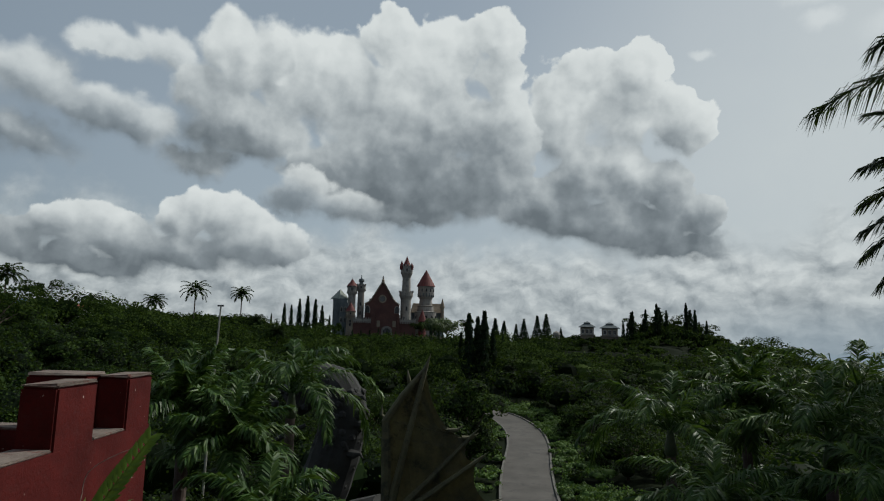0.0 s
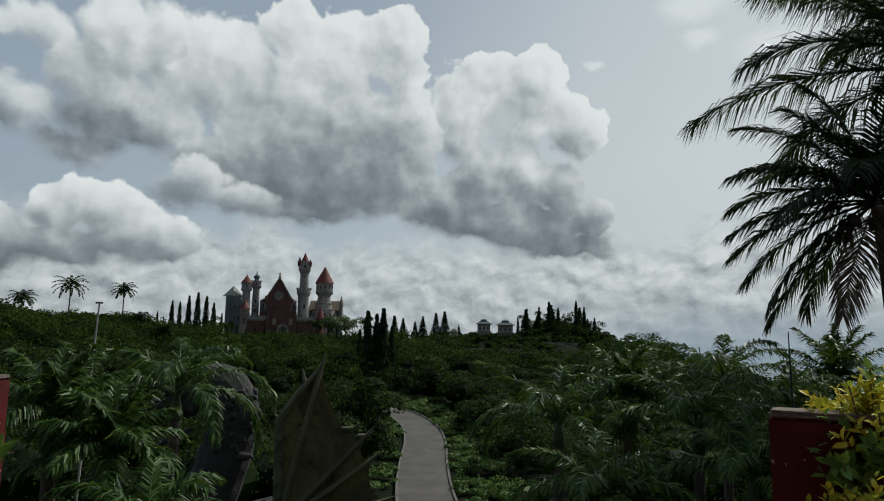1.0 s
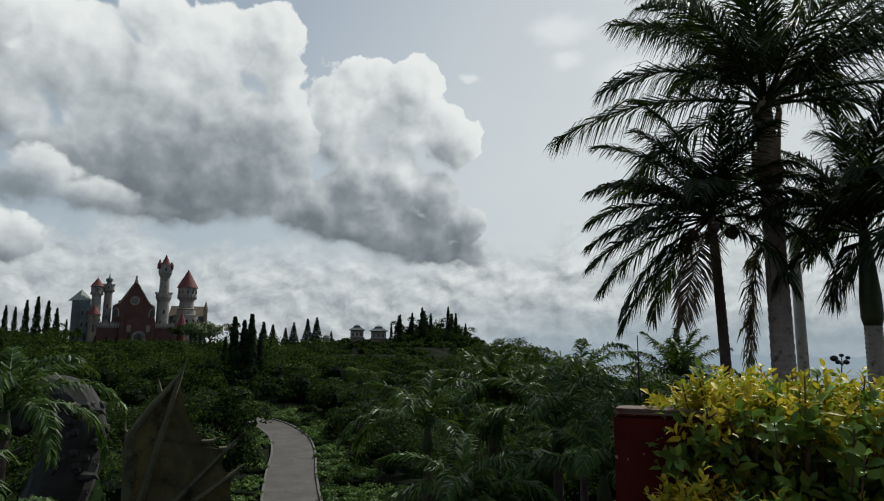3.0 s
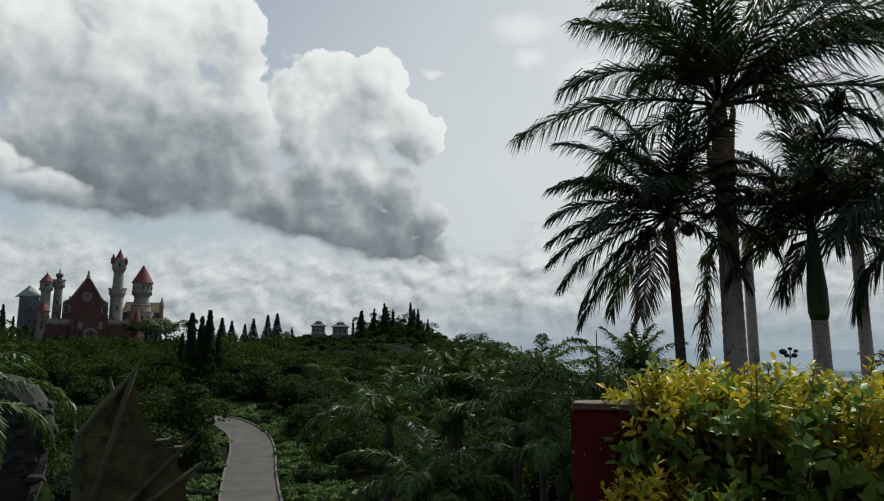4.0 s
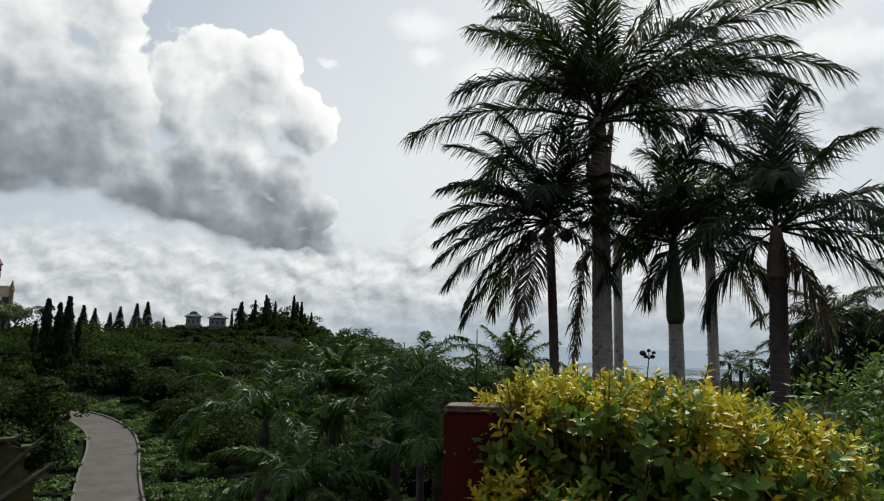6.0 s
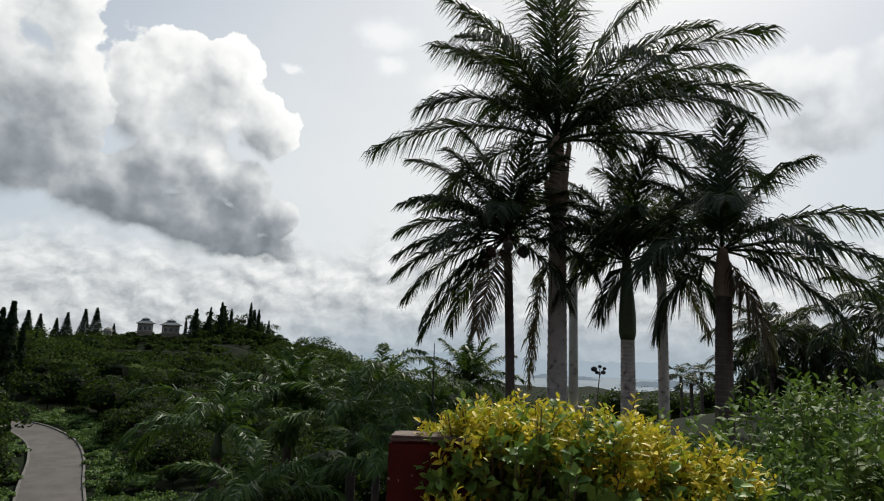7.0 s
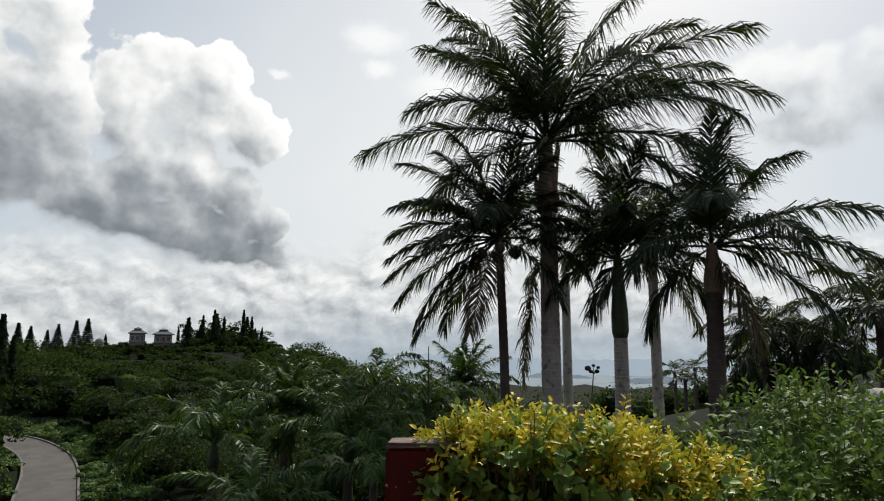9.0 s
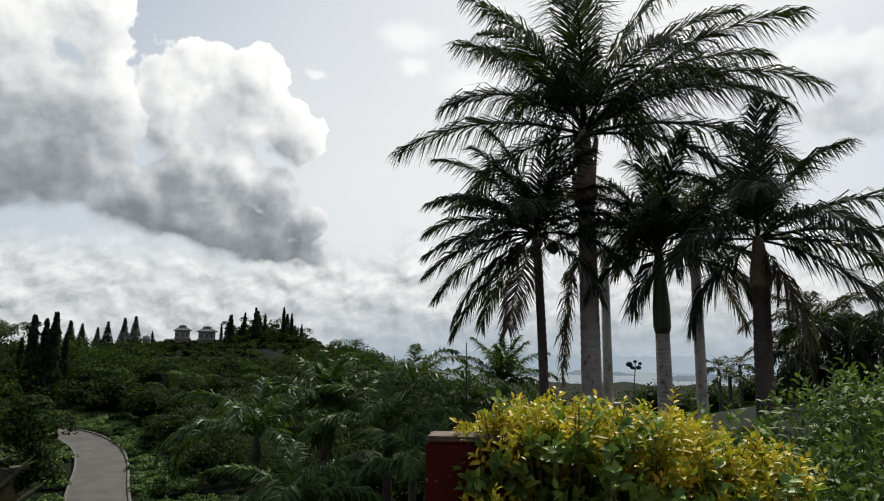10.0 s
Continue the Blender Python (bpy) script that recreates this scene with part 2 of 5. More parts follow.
M = {
    # woods and scrub: shaded gaps and sunlit flecks put into the leaf colours
    "woods": leafy("woods_leaf_shade_and_light", [(0.25, (0.0016, 0.0040, 0.0012)), (0.48, (0.0055, 0.0125, 0.0030)), (0.6, (0.016, 0.031, 0.0068)), (0.78, (0.055, 0.082, 0.02))], 0.85, 0.2, 0.03, patch=0.16),
    "scrub": leafy("scrub_leaf_shade_and_light", [(0.25, (0.0014, 0.0038, 0.0011)), (0.48, (0.0042, 0.0105, 0.0025)), (0.6, (0.014, 0.030, 0.006)), (0.78, (0.06, 0.095, 0.022))], 0.7, 0.2, 0.06, patch=0.28),
    "bright": leafy("sunlit_tree_foliage", [(0.2, (0.0225, 0.0413, 0.0090)), (0.5, (0.0562, 0.0900, 0.0150)), (0.8, (0.1200, 0.1500, 0.0263))], 0.5),
    "cypress": leafy("cypress_foliage", [(0.2, (0.003, 0.007, 0.004)), (0.5, (0.008, 0.016, 0.008)), (0.8, (0.017, 0.030, 0.012))], 0.8, 0.1, 0.05),
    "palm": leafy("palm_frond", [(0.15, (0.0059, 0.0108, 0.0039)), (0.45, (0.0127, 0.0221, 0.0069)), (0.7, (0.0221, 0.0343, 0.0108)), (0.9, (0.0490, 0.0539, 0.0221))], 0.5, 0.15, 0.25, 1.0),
    "foxtail": leafy("foxtail_frond", [(0.15, (0.009, 0.026, 0.006)), (0.5, (0.036, 0.080, 0.015)), (0.85, (0.12, 0.18, 0.04))], 0.42, 0.25, 0.2, 1.0),
    "dry": leafy("dry_frond", [(0.2, (0.05, 0.032, 0.02)), (0.5, (0.11, 0.075, 0.045)), (0.8, (0.2, 0.15, 0.09))], 0.7, 0.15, 0.3, 1.0),
    "gold": leafy("golden_leaf", [(0.12, (0.13, 0.22, 0.025)), (0.36, (0.36, 0.40, 0.03)), (0.6, (0.66, 0.52, 0.035)), (0.92, (0.82, 0.62, 0.06))], 0.5, 0.35, 0.25, 6.0),
    "lime": leafy("green_shrub_leaf", [(0.15, (0.055, 0.115, 0.024)), (0.5, (0.15, 0.28, 0.048)), (0.85, (0.30, 0.44, 0.075))], 0.5, 0.3, 0.35, 4.0),
    "weed": leafy("weed_leaf", [(0.15, (0.0286, 0.0573, 0.0114)), (0.5, (0.0765, 0.1434, 0.0286)), (0.85, (0.1626, 0.2295, 0.0478))], 0.6, 0.3, 0.2, 2.0),
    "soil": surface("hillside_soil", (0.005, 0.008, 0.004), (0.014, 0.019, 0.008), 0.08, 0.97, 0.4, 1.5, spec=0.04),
    "lake": surface("lake_water", (0.20, 0.235, 0.26), (0.26, 0.295, 0.32), 0.002, 0.8, 0.0, 0.02, spec=0.0),
    "road": surface("worn_concrete_road", (0.046, 0.041, 0.037), (0.10, 0.09, 0.08), 0.35, 0.9, 0.25, 9.0, stain=(0.045, 0.042, 0.04)),
    "kerb": surface("kerb_concrete", (0.07, 0.066, 0.06), (0.15, 0.142, 0.125), 0.8, 0.9, 0.3, 12.0, stain=(0.05, 0.055, 0.04)),
    "redwall": surface("faded_red_paint", (0.045, 0.0075, 0.007), (0.115, 0.016, 0.014), 5.0, 0.75, 0.35, 60.0, stain=(0.08, 0.02, 0.018), spec=0.12, chips=(0.42, 0.33, 0.29)),
    "cap": surface("weathered_concrete_cap", (0.10, 0.08, 0.07), (0.23, 0.19, 0.165), 9.0, 0.95, 0.7, 70.0, stain=(0.13, 0.035, 0.03), spec=0.1),
    "floor": surface("terrace_concrete", (0.24, 0.22, 0.20), (0.38, 0.36, 0.33), 1.2, 0.85, 0.2, 40.0),
    "royal": surface("royal_palm_bark", (0.36, 0.31, 0.28), (0.58, 0.52, 0.47), 3.0, 0.85, 0.5, 22.0, stain=(0.10, 0.07, 0.055)),
    "coco": surface("coconut_bark", (0.055, 0.04, 0.034), (0.13, 0.095, 0.08), 4.0, 0.9, 0.5, 25.0),
    "shaft": surface("crown_shaft", (0.04, 0.06, 0.025), (0.09, 0.11, 0.045), 2.0, 0.5, 0.2, 14.0),
    "husk": surface("brown_leaf_sheath", (0.17, 0.12, 0.085), (0.36, 0.26, 0.18), 5.0, 0.8, 0.5, 30.0),
    "bark": surface("tree_bark", (0.04, 0.03, 0.022), (0.11, 0.085, 0.065), 2.0, 0.9, 0.5, 18.0),
    "white": surface("weathered_white_paint", (0.44, 0.43, 0.40), (0.62, 0.60, 0.56), 3.0, 0.7, 0.2, 30.0, stain=(0.12, 0.10, 0.085)),
    "grey": surface("bamboo_pole_grey", (0.20, 0.19, 0.16), (0.36, 0.34, 0.29), 3.0, 0.8, 0.2, 30.0),
    "iron": surface("dark_iron", (0.02, 0.02, 0.022), (0.05, 0.05, 0.05), 5.0, 0.6, 0.1, 30.0, metallic=0.4),
    "brick": surface("castle_red_brick", (0.06, 0.028, 0.024), (0.115, 0.052, 0.042), 0.3, 0.9, 0.3, 2.5, stain=(0.07, 0.03, 0.028)),
    "stone": surface("castle_pale_stone", (0.17, 0.155, 0.14), (0.31, 0.285, 0.255), 0.3, 0.9, 0.3, 2.5, stain=(0.10, 0.098, 0.092)),
    "tan": surface("castle_tan_stone", (0.16, 0.13, 0.095), (0.27, 0.22, 0.165), 0.3, 0.9, 0.3, 2.5, stain=(0.15, 0.11, 0.09)),
    "slate": surface("castle_dark_stone", (0.06, 0.075, 0.08), (0.13, 0.145, 0.15), 0.4, 0.9, 0.3, 2.5),
    "roofred": surface("red_roof_tile", (0.085, 0.02, 0.018), (0.15, 0.035, 0.03), 0.5, 0.75, 0.4, 3.0),
    "roofgreen": surface("grey_green_roof", (0.17, 0.19, 0.16), (0.28, 0.30, 0.26), 0.5, 0.75, 0.3, 3.0),
    "roofblue": surface("blue_metal_roof", (0.10, 0.20, 0.45), (0.20, 0.32, 0.60), 0.5, 0.5, 0.2, 3.0),
    "rooforange": surface("rust_orange_roof", (0.36, 0.09, 0.05), (0.52, 0.16, 0.09), 0.5, 0.6, 0.2, 3.0),
    "wallwhite": surface("house_plaster", (0.38, 0.37, 0.33), (0.56, 0.54, 0.49), 0.5, 0.85, 0.2, 4.0, stain=(0.28, 0.26, 0.22)),
    "glass": surface("dark_window_glass", (0.012, 0.014, 0.017), (0.03, 0.034, 0.04), 0.5, 0.15, 0.0, 4.0, spec=0.6),
    "statue": surface("dragon_statue_grey", (0.014, 0.014, 0.013), (0.05, 0.048, 0.045), 2.0, 0.85, 0.6, 22.0),
    "wing": surface("dragon_wing_olive", (0.045, 0.045, 0.028), (0.16, 0.15, 0.08), 1.2, 0.8, 0.5, 14.0, stain=(0.025, 0.026, 0.022)),
    "rock": surface("pale_boulder", (0.22, 0.21, 0.20), (0.50, 0.48, 0.45), 1.6, 0.9, 0.8, 12.0, stain=(0.14, 0.13, 0.12)),
    "stem": surface("woody_stem", (0.06, 0.05, 0.03), (0.16, 0.13, 0.08), 6.0, 0.8, 0.3, 40.0),
    "fern": leafy("fern_leaf", [(0.2, (0.05, 0.12, 0.02)), (0.8, (0.16, 0.30, 0.05))], 0.4, 0.35, 0.4, 4.0),
}


# self-glowing colour for far land, with the haze of distance put in
def haze_glow_mat(name, c1, c2):
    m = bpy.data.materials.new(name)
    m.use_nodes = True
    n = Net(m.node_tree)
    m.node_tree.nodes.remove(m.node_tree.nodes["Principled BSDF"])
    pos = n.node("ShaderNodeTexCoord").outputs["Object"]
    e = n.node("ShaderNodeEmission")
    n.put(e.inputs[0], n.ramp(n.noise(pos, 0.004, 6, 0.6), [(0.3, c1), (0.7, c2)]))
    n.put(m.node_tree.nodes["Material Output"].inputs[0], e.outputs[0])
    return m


M["far"] = haze_glow_mat("far_mountains_haze_glow", (0.33, 0.405, 0.475), (0.37, 0.44, 0.505))
M["mid"] = haze_glow_mat("lake_islands_haze_glow", (0.16, 0.20, 0.245), (0.22, 0.265, 0.31))


# ---- building helpers ----
def np_mesh(name, v, f, mat, smooth=False):
    """A mesh from arrays: v (n, 3), f (m, k)."""
    me = bpy.data.meshes.new(name)
    f = np.asarray(f, dtype=np.int32)
    k = f.shape[1]
    me.vertices.add(len(v)), me.loops.add(f.size), me.polygons.add(len(f))
    me.vertices.foreach_set("co", np.asarray(v, dtype=np.float32).ravel())
    me.loops.foreach_set("vertex_index", f.ravel())
    me.polygons.foreach_set("loop_start", np.arange(0, f.size, k, dtype=np.int32))
    me.polygons.foreach_set("use_smooth", np.full(len(f), smooth))
    me.materials.append(mat)
    me.update(calc_edges=True)
    return me


def joined(bits):
    """(v, f) pairs of one face size into one pair."""
    vs, fs, n = [], [], 0
    for v, f in bits:
        vs.append(v), fs.append(np.asarray(f) + n)
        n += len(v)
    return np.concatenate(vs), np.concatenate(fs)


def part(name, data, mat, parent=None, label="", smooth=False):
    """One mesh object from a bmesh or mesh, under its thing."""
    if isinstance(data, bmesh.types.BMesh):
        bmesh.ops.recalc_face_normals(data, faces=data.faces)
        me = bpy.data.meshes.new(name)
        data.to_mesh(me)
        data.free()
        if smooth:
            me.shade_smooth()
        me.materials.append(mat)
    else:
        me = data
    ob = new(name, me)
    ob.parent = parent
    return tagged(ob, label)


def thing(name, at, label, category, group="", kind=""):
    ob = new(name)
    ob.matrix_basis = at if isinstance(at, Matrix) else Matrix.Translation(at)
    return tagged(ob, label, category, group, kind)


def box(bm, x0, x1, y0, y1, z0, z1, bevel=0.0):
    r = bmesh.ops.create_cube(bm, size=1, matrix=Matrix.Translation(((x0 + x1) / 2, (y0 + y1) / 2, (z0 + z1) / 2)) @ Matrix.Diagonal((x1 - x0, y1 - y0, z1 - z0, 1)))
    if bevel:
        edges = list({e for v in r["verts"] for e in v.link_edges})
        bmesh.ops.bevel(bm, geom=edges, offset=bevel, segments=2, affect="EDGES")
    return bm


def lathe(bm, rings, sides=16, at=(0, 0, 0), cap=True):
    """Round body from (radius, z) rings."""
    loops = []
    for r, z in rings:
        loops.append([bm.verts.new((at[0] + r * math.cos(2 * math.pi * i / sides), at[1] + r * math.sin(2 * math.pi * i / sides), at[2] + z)) for i in range(sides)])
    for a, b in zip(loops, loops[1:]):
        for i in range(sides):
            bm.faces.new((a[i], a[(i + 1) % sides], b[(i + 1) % sides], b[i]))
    if cap:
        bm.faces.new(loops[0][::-1]), bm.faces.new(loops[-1])
    return bm


def tube(bm, pts, radii, sides=8):
    """A tapered tube along points."""
    pts = [Vector(p) for p in pts]
    loops = []
    for i, p in enumerate(pts):
        t = (pts[min(i + 1, len(pts) - 1)] - pts[max(i - 1, 0)]).normalized()
        a = t.cross(Vector((0.31, 0.95, 0.1)))
        a = (a if a.length > 0.05 else t.cross(Vector((1, 0, 0)))).normalized()
        b = t.cross(a)
        loops.append([bm.verts.new(p + (a * math.cos(2 * math.pi * k / sides) + b * math.sin(2 * math.pi * k / sides)) * radii[i]) for k in range(sides)])
    for a, b in zip(loops, loops[1:]):
        for i in range(sides):
            bm.faces.new((a[i], a[(i + 1) % sides], b[(i + 1) % sides], b[i]))
    bm.faces.new(loops[0][::-1]), bm.faces.new(loops[-1])
    return bm


def polar(bearing, d, z=0.0):
    """Place by bearing (degrees right of north) and distance from the terrace."""
    return Vector((0.18 + d * math.sin(radians(bearing)), -0.05 + d * math.cos(radians(bearing)), z))


rng = np.random.default_rng(7)


def leaf_quads(c, normal, size, slim=0.55):
    """One bent four-cornered leaf at each place c, facing about normal."""
    n = len(c)
    normal = normal / np.maximum(np.linalg.norm(normal, axis=1, keepdims=True), 1e-6)
    t = rng.normal(size=(n, 3))
    a = np.cross(normal, t)
    a /= np.maximum(np.linalg.norm(a, axis=1, keepdims=True), 1e-6)
    b = np.cross(normal, a)
    s = np.broadcast_to(np.asarray(size, dtype=float), (n,))[:, None] * rng.uniform(0.7, 1.3, (n, 1))
    v = np.stack([c - a * s * 0.5, c + b * s * slim * 0.5 - normal * s * 0.08, c + a * s * 0.5, c - b * s * slim * 0.5 - normal * s * 0.08], axis=1)
    return v.reshape(-1, 3), np.arange(n * 4).reshape(-1, 4)


def crown_points(n, lobes, lobe_r, squash=0.75, low=-0.35):
    """n places and outward directions on the shells of the lobes of a crown."""
    k = rng.integers(0, len(lobes), n)
    d = rng.normal(size=(n, 3))
    d /= np.linalg.norm(d, axis=1, keepdims=True)
    d[:, 2] = np.where(d[:, 2] < low, -d[:, 2], d[:, 2])
    r = lobe_r[k] * rng.uniform(0.55, 1.06, n) ** 0.6
    return lobes[k] + d * r[:, None] * np.array([1, 1, squash]), d


# ---- the land ----
DIST = [6, 15, 30, 60, 95, 150, 200, 250]
LAND = {
    -60: [-1, -3, -6, -9, -5, 2, 6, 8],
    -42: [-1.5, -5, -8, -10, -6.5, 1.0, 4.5, 6],
    -28: [-2, -6, -9, -11.5, -10, -5, 1, 3],
    -14: [-2, -6, -9, -12, -11.5, -8.5, -4.6, 1.4],
    -2: [-2, -6, -9, -12.2, -10.6, -7, -3.8, 0.2],
    6: [-2, -6, -9, -12, -12, -7, -1.6, 3.0],
    13: [-2, -6, -9, -12, -12, -6.5, 0, 3.6],
    19: [-2, -5, -8, -12, -12, -8, -4.5, -6],
    25: [-1.5, -4, -7, -11, -10, -10, -13, -18],
    34: [-0.4, -1.2, -4, -9, -12, -20, -27, -36],
    45: [0, 0, -1.5, -7, -12, -20, -27, -36],
    56: [0, 0.1, -0.6, -3, -7, -13, -20, -28],
    70: [0.1, 0.4, 0.9, 1.5, 0.5, -3, -7, -12],
}
FAR_D, FAR_Z = [420, 900, 2000, 3300, 6000], [-42, -95, -165, -180, -182]
BEARINGS = np.array([-180] + list(LAND) + [180], dtype=float)
COLUMNS = np.array([[-0.5, -1, -2, -4, -6, -8, -10, -12]] + list(LAND.values()) + [[-0.5, -1, -2, -4, -6, -8, -10, -12]])
COLUMNS = np.concatenate([np.full((len(COLUMNS), 1), -0.3), COLUMNS, np.tile(FAR_Z, (len(COLUMNS), 1))], axis=1)
RADII = np.array([0] + DIST + FAR_D, dtype=float)

# centre line of the road: bearing, distance, height
ROAD = [polar(9, 22, -11.6), polar(3.5, 36, -12.2), polar(0.4, 54, -12.1), polar(0.0, 66, -11.7), polar(0.1, 80, -11.2), polar(-0.6, 91, -10.8),
        polar(-2.6, 101, -10.3), polar(-5.8, 109, -9.9), polar(-10, 115, -9.5), polar(-16, 119, -9.2)]


def glide(pts, n):
    """A smooth line through points."""
    out, p = [], [pts[0]] + pts + [pts[-1]]
    for i in range(1, len(p) - 2):
        for k in range(n):
            t = k / n
            a, b, c, d = p[i - 1], p[i], p[i + 1], p[i + 2]
            out.append(0.5 * (2 * b + (c - a) * t + (2 * a - 5 * b + 4 * c - d) * t * t + (3 * b - a - 3 * c + d) * t ** 3))
    return out + [pts[-1]]


ROAD_LINE = glide(ROAD, 8)
ROAD_NP = np.array([tuple(p) for p in ROAD_LINE])


def road_gap(x, y):
    """Distance to the road's centre line and its height there."""
    d2 = (np.asarray(x)[..., None] - ROAD_NP[:, 0]) ** 2 + (np.asarray(y)[..., None] - ROAD_NP[:, 1]) ** 2
    k = d2.argmin(axis=-1)
    return np.sqrt(np.take_along_axis(d2, k[..., None], -1)[..., 0]), ROAD_NP[k, 2]


def land_z(x, y):
    x, y = np.atleast_1d(np.asarray(x, dtype=float)), np.atleast_1d(np.asarray(y, dtype=float))
    a, d = np.degrees(np.arctan2(x, y)), np.hypot(x, y)
    cols = np.stack([np.interp(d, RADII, c) for c in COLUMNS], axis=-1)
    i = np.clip(np.searchsorted(BEARINGS, a, side="right") - 1, 0, len(BEARINGS) - 2)
    t = (a - BEARINGS[i]) / (BEARINGS[i + 1] - BEARINGS[i])
    t = t * t * (3 - 2 * t)
    z = np.take_along_axis(cols, i[..., None], -1)[..., 0] * (1 - t) + np.take_along_axis(cols, (i + 1)[..., None], -1)[..., 0] * t
    z = z + np.clip(d / 150, 0, 1) * (0.5 * np.sin(x * 0.11 + 1.3) * np.cos(y * 0.083) + 0.25 * np.sin(x * 0.31 + y * 0.27))
    # planted terraces on the slope below the pavilions
    w = np.clip((a - 1) / 3, 0, 1) * np.clip((17 - a) / 3, 0, 1) * np.clip((d - 135) / 12, 0, 1) * np.clip((226 - d) / 10, 0, 1)
    step = 2.1
    q = z / step
    z = z * (1 - w) + w * step * (np.floor(q) + np.clip((q - np.floor(q)) * 4 - 3, 0, 1))
    g, rz = road_gap(x, y)
    k = np.clip((g - 3.4) / 8, 0, 1)
    k = k * k * (3 - 2 * k)
    return np.where(g < 11.4, z * k + (rz - 0.22) * (1 - k), z)


def ground_at(p):
    return float(land_z(p[0], p[1])[0])


rr = np.concatenate([[0.3], np.geomspace(1.5, 5200, 190)])
rr = np.sort(np.concatenate([rr, np.arange(120, 260, 2.0)]))
aa = np.radians(np.concatenate([np.arange(-180, -60, 6), np.arange(-60, 80, 1.0), np.arange(80, 180, 6)]))
gx, gy = rr[:, None] * np.sin(aa), rr[:, None] * np.cos(aa)
gv = np.stack([gx, gy, land_z(gx.ravel(), gy.ravel()).reshape(gx.shape)], axis=-1).reshape(-1, 3)
na = len(aa)
ii, jj = np.meshgrid(np.arange(len(rr) - 1), np.arange(na), indexing="ij")
gf = np.stack([ii * na + jj, ii * na + (jj + 1) % na, (ii + 1) * na + (jj + 1) % na, (ii + 1) * na + jj], axis=-1).reshape(-1, 4)
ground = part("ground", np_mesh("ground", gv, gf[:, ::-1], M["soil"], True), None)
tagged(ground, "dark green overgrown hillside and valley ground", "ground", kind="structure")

# lake far below, its islands and the mountains beyond
bm = bmesh.new()
edge = [bm.verts.new(polar(a, 3250 + 160 * math.sin(a * 0.9) + 90 * math.sin(a * 2.3), -178.5)) for a in range(22, 81)]
rim = [bm.verts.new(polar(a, 4980, -178.5)) for a in range(22, 81)]
for a, b, c, d in zip(edge, edge[1:], rim[1:], rim):
    bm.faces.new((a, d, c, b))
tagged(part("water", bm, M["lake"]), "pale grey lake water far below the hills", "lake", kind="structure")


def ridge(name, d, a0, a1, base, tops, mat, label):
    """A far range: a folded sheet from its foot to a jagged crest."""
    bm = bmesh.new()
    n = 120
    rows = []
    for i in range(n + 1):
        a = a0 + (a1 - a0) * i / n
        h = sum(k * math.exp(-((a - c) / w) ** 2) for c, w, k in tops)
        h += 0.06 * h * math.sin(a * 5.1) + 0.05 * h * math.sin(a * 11.7 + 1)
        rows.append([bm.verts.new(polar(a, d - 40 * (2 - k), base + (h * k / 2))) for k in range(3)])
    for p, q in zip(rows, rows[1:]):
        for k in range(2):
            bm.faces.new((p[k], q[k], q[k + 1], p[k + 1]))
    tagged(part(name, bm, mat, smooth=True), label, "mountains", kind="structure")


# these sheets glow by themselves; their pale blue stands for haze
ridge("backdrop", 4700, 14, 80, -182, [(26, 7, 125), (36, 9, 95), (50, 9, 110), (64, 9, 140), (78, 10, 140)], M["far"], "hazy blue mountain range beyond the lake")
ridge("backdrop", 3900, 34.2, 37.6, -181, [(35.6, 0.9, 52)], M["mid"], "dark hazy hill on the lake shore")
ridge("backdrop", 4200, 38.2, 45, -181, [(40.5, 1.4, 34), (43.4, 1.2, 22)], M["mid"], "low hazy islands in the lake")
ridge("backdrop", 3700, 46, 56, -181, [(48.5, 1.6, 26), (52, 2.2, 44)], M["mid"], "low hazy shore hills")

# road with raised kerbs
bm, kb = bmesh.new(), {1: bmesh.new(), -1: bmesh.new()}
prev = None
for i, p in enumerate(ROAD_LINE):
    t = (ROAD_LINE[min(i + 1, len(ROAD_LINE) - 1)] - ROAD_LINE[max(i - 1, 0)]).normalized()
    s = Vector((t.y, -t.x, 0)).normalized()
    row = [bm.verts.new(p + s * k + Vector((0, 0, 0.03 * (1 - abs(k) / 2.4)))) for k in (-2.4, -1.2, 0, 1.2, 2.4)]
    ker = {e: [kb[e].verts.new(p + s * e * k + Vector((0, 0, h))) for k, h in ((2.4, -0.1), (2.4, 0.15), (2.62, 0.15), (2.62, -0.2))] for e in kb}
    if prev:
        for k in range(4):
            bm.faces.new((prev[0][k], row[k], row[k + 1], prev[0][k + 1]))
        for e in kb:
            for k in range(3):
                kb[e].faces.new((prev[1][e][k], ker[e][k], ker[e][k + 1], prev[1][e][k + 1]))
    prev = (row, ker)
tagged(part("road", bm, M["road"], smooth=True), "narrow worn concrete road curving down the valley", "road", kind="structure")
for e in kb:
    tagged(part("kerb", kb[e], M["kerb"]), "pale concrete kerb along the valley road", "kerb", kind="structure")


# ---- woods ----
th, ph = np.meshgrid(np.arange(6) * np.pi / 3, np.radians([-50, 0, 42, 80]))
CORE = np.stack([np.cos(th) * np.cos(ph), np.sin(th) * np.cos(ph), np.sin(ph)], -1).reshape(-1, 3)
CORE_F = np.array([[j * 6 + i, j * 6 + (i + 1) % 6, (j + 1) * 6 + (i + 1) % 6, (j + 1) * 6 + i] for j in range(3) for i in range(6)])


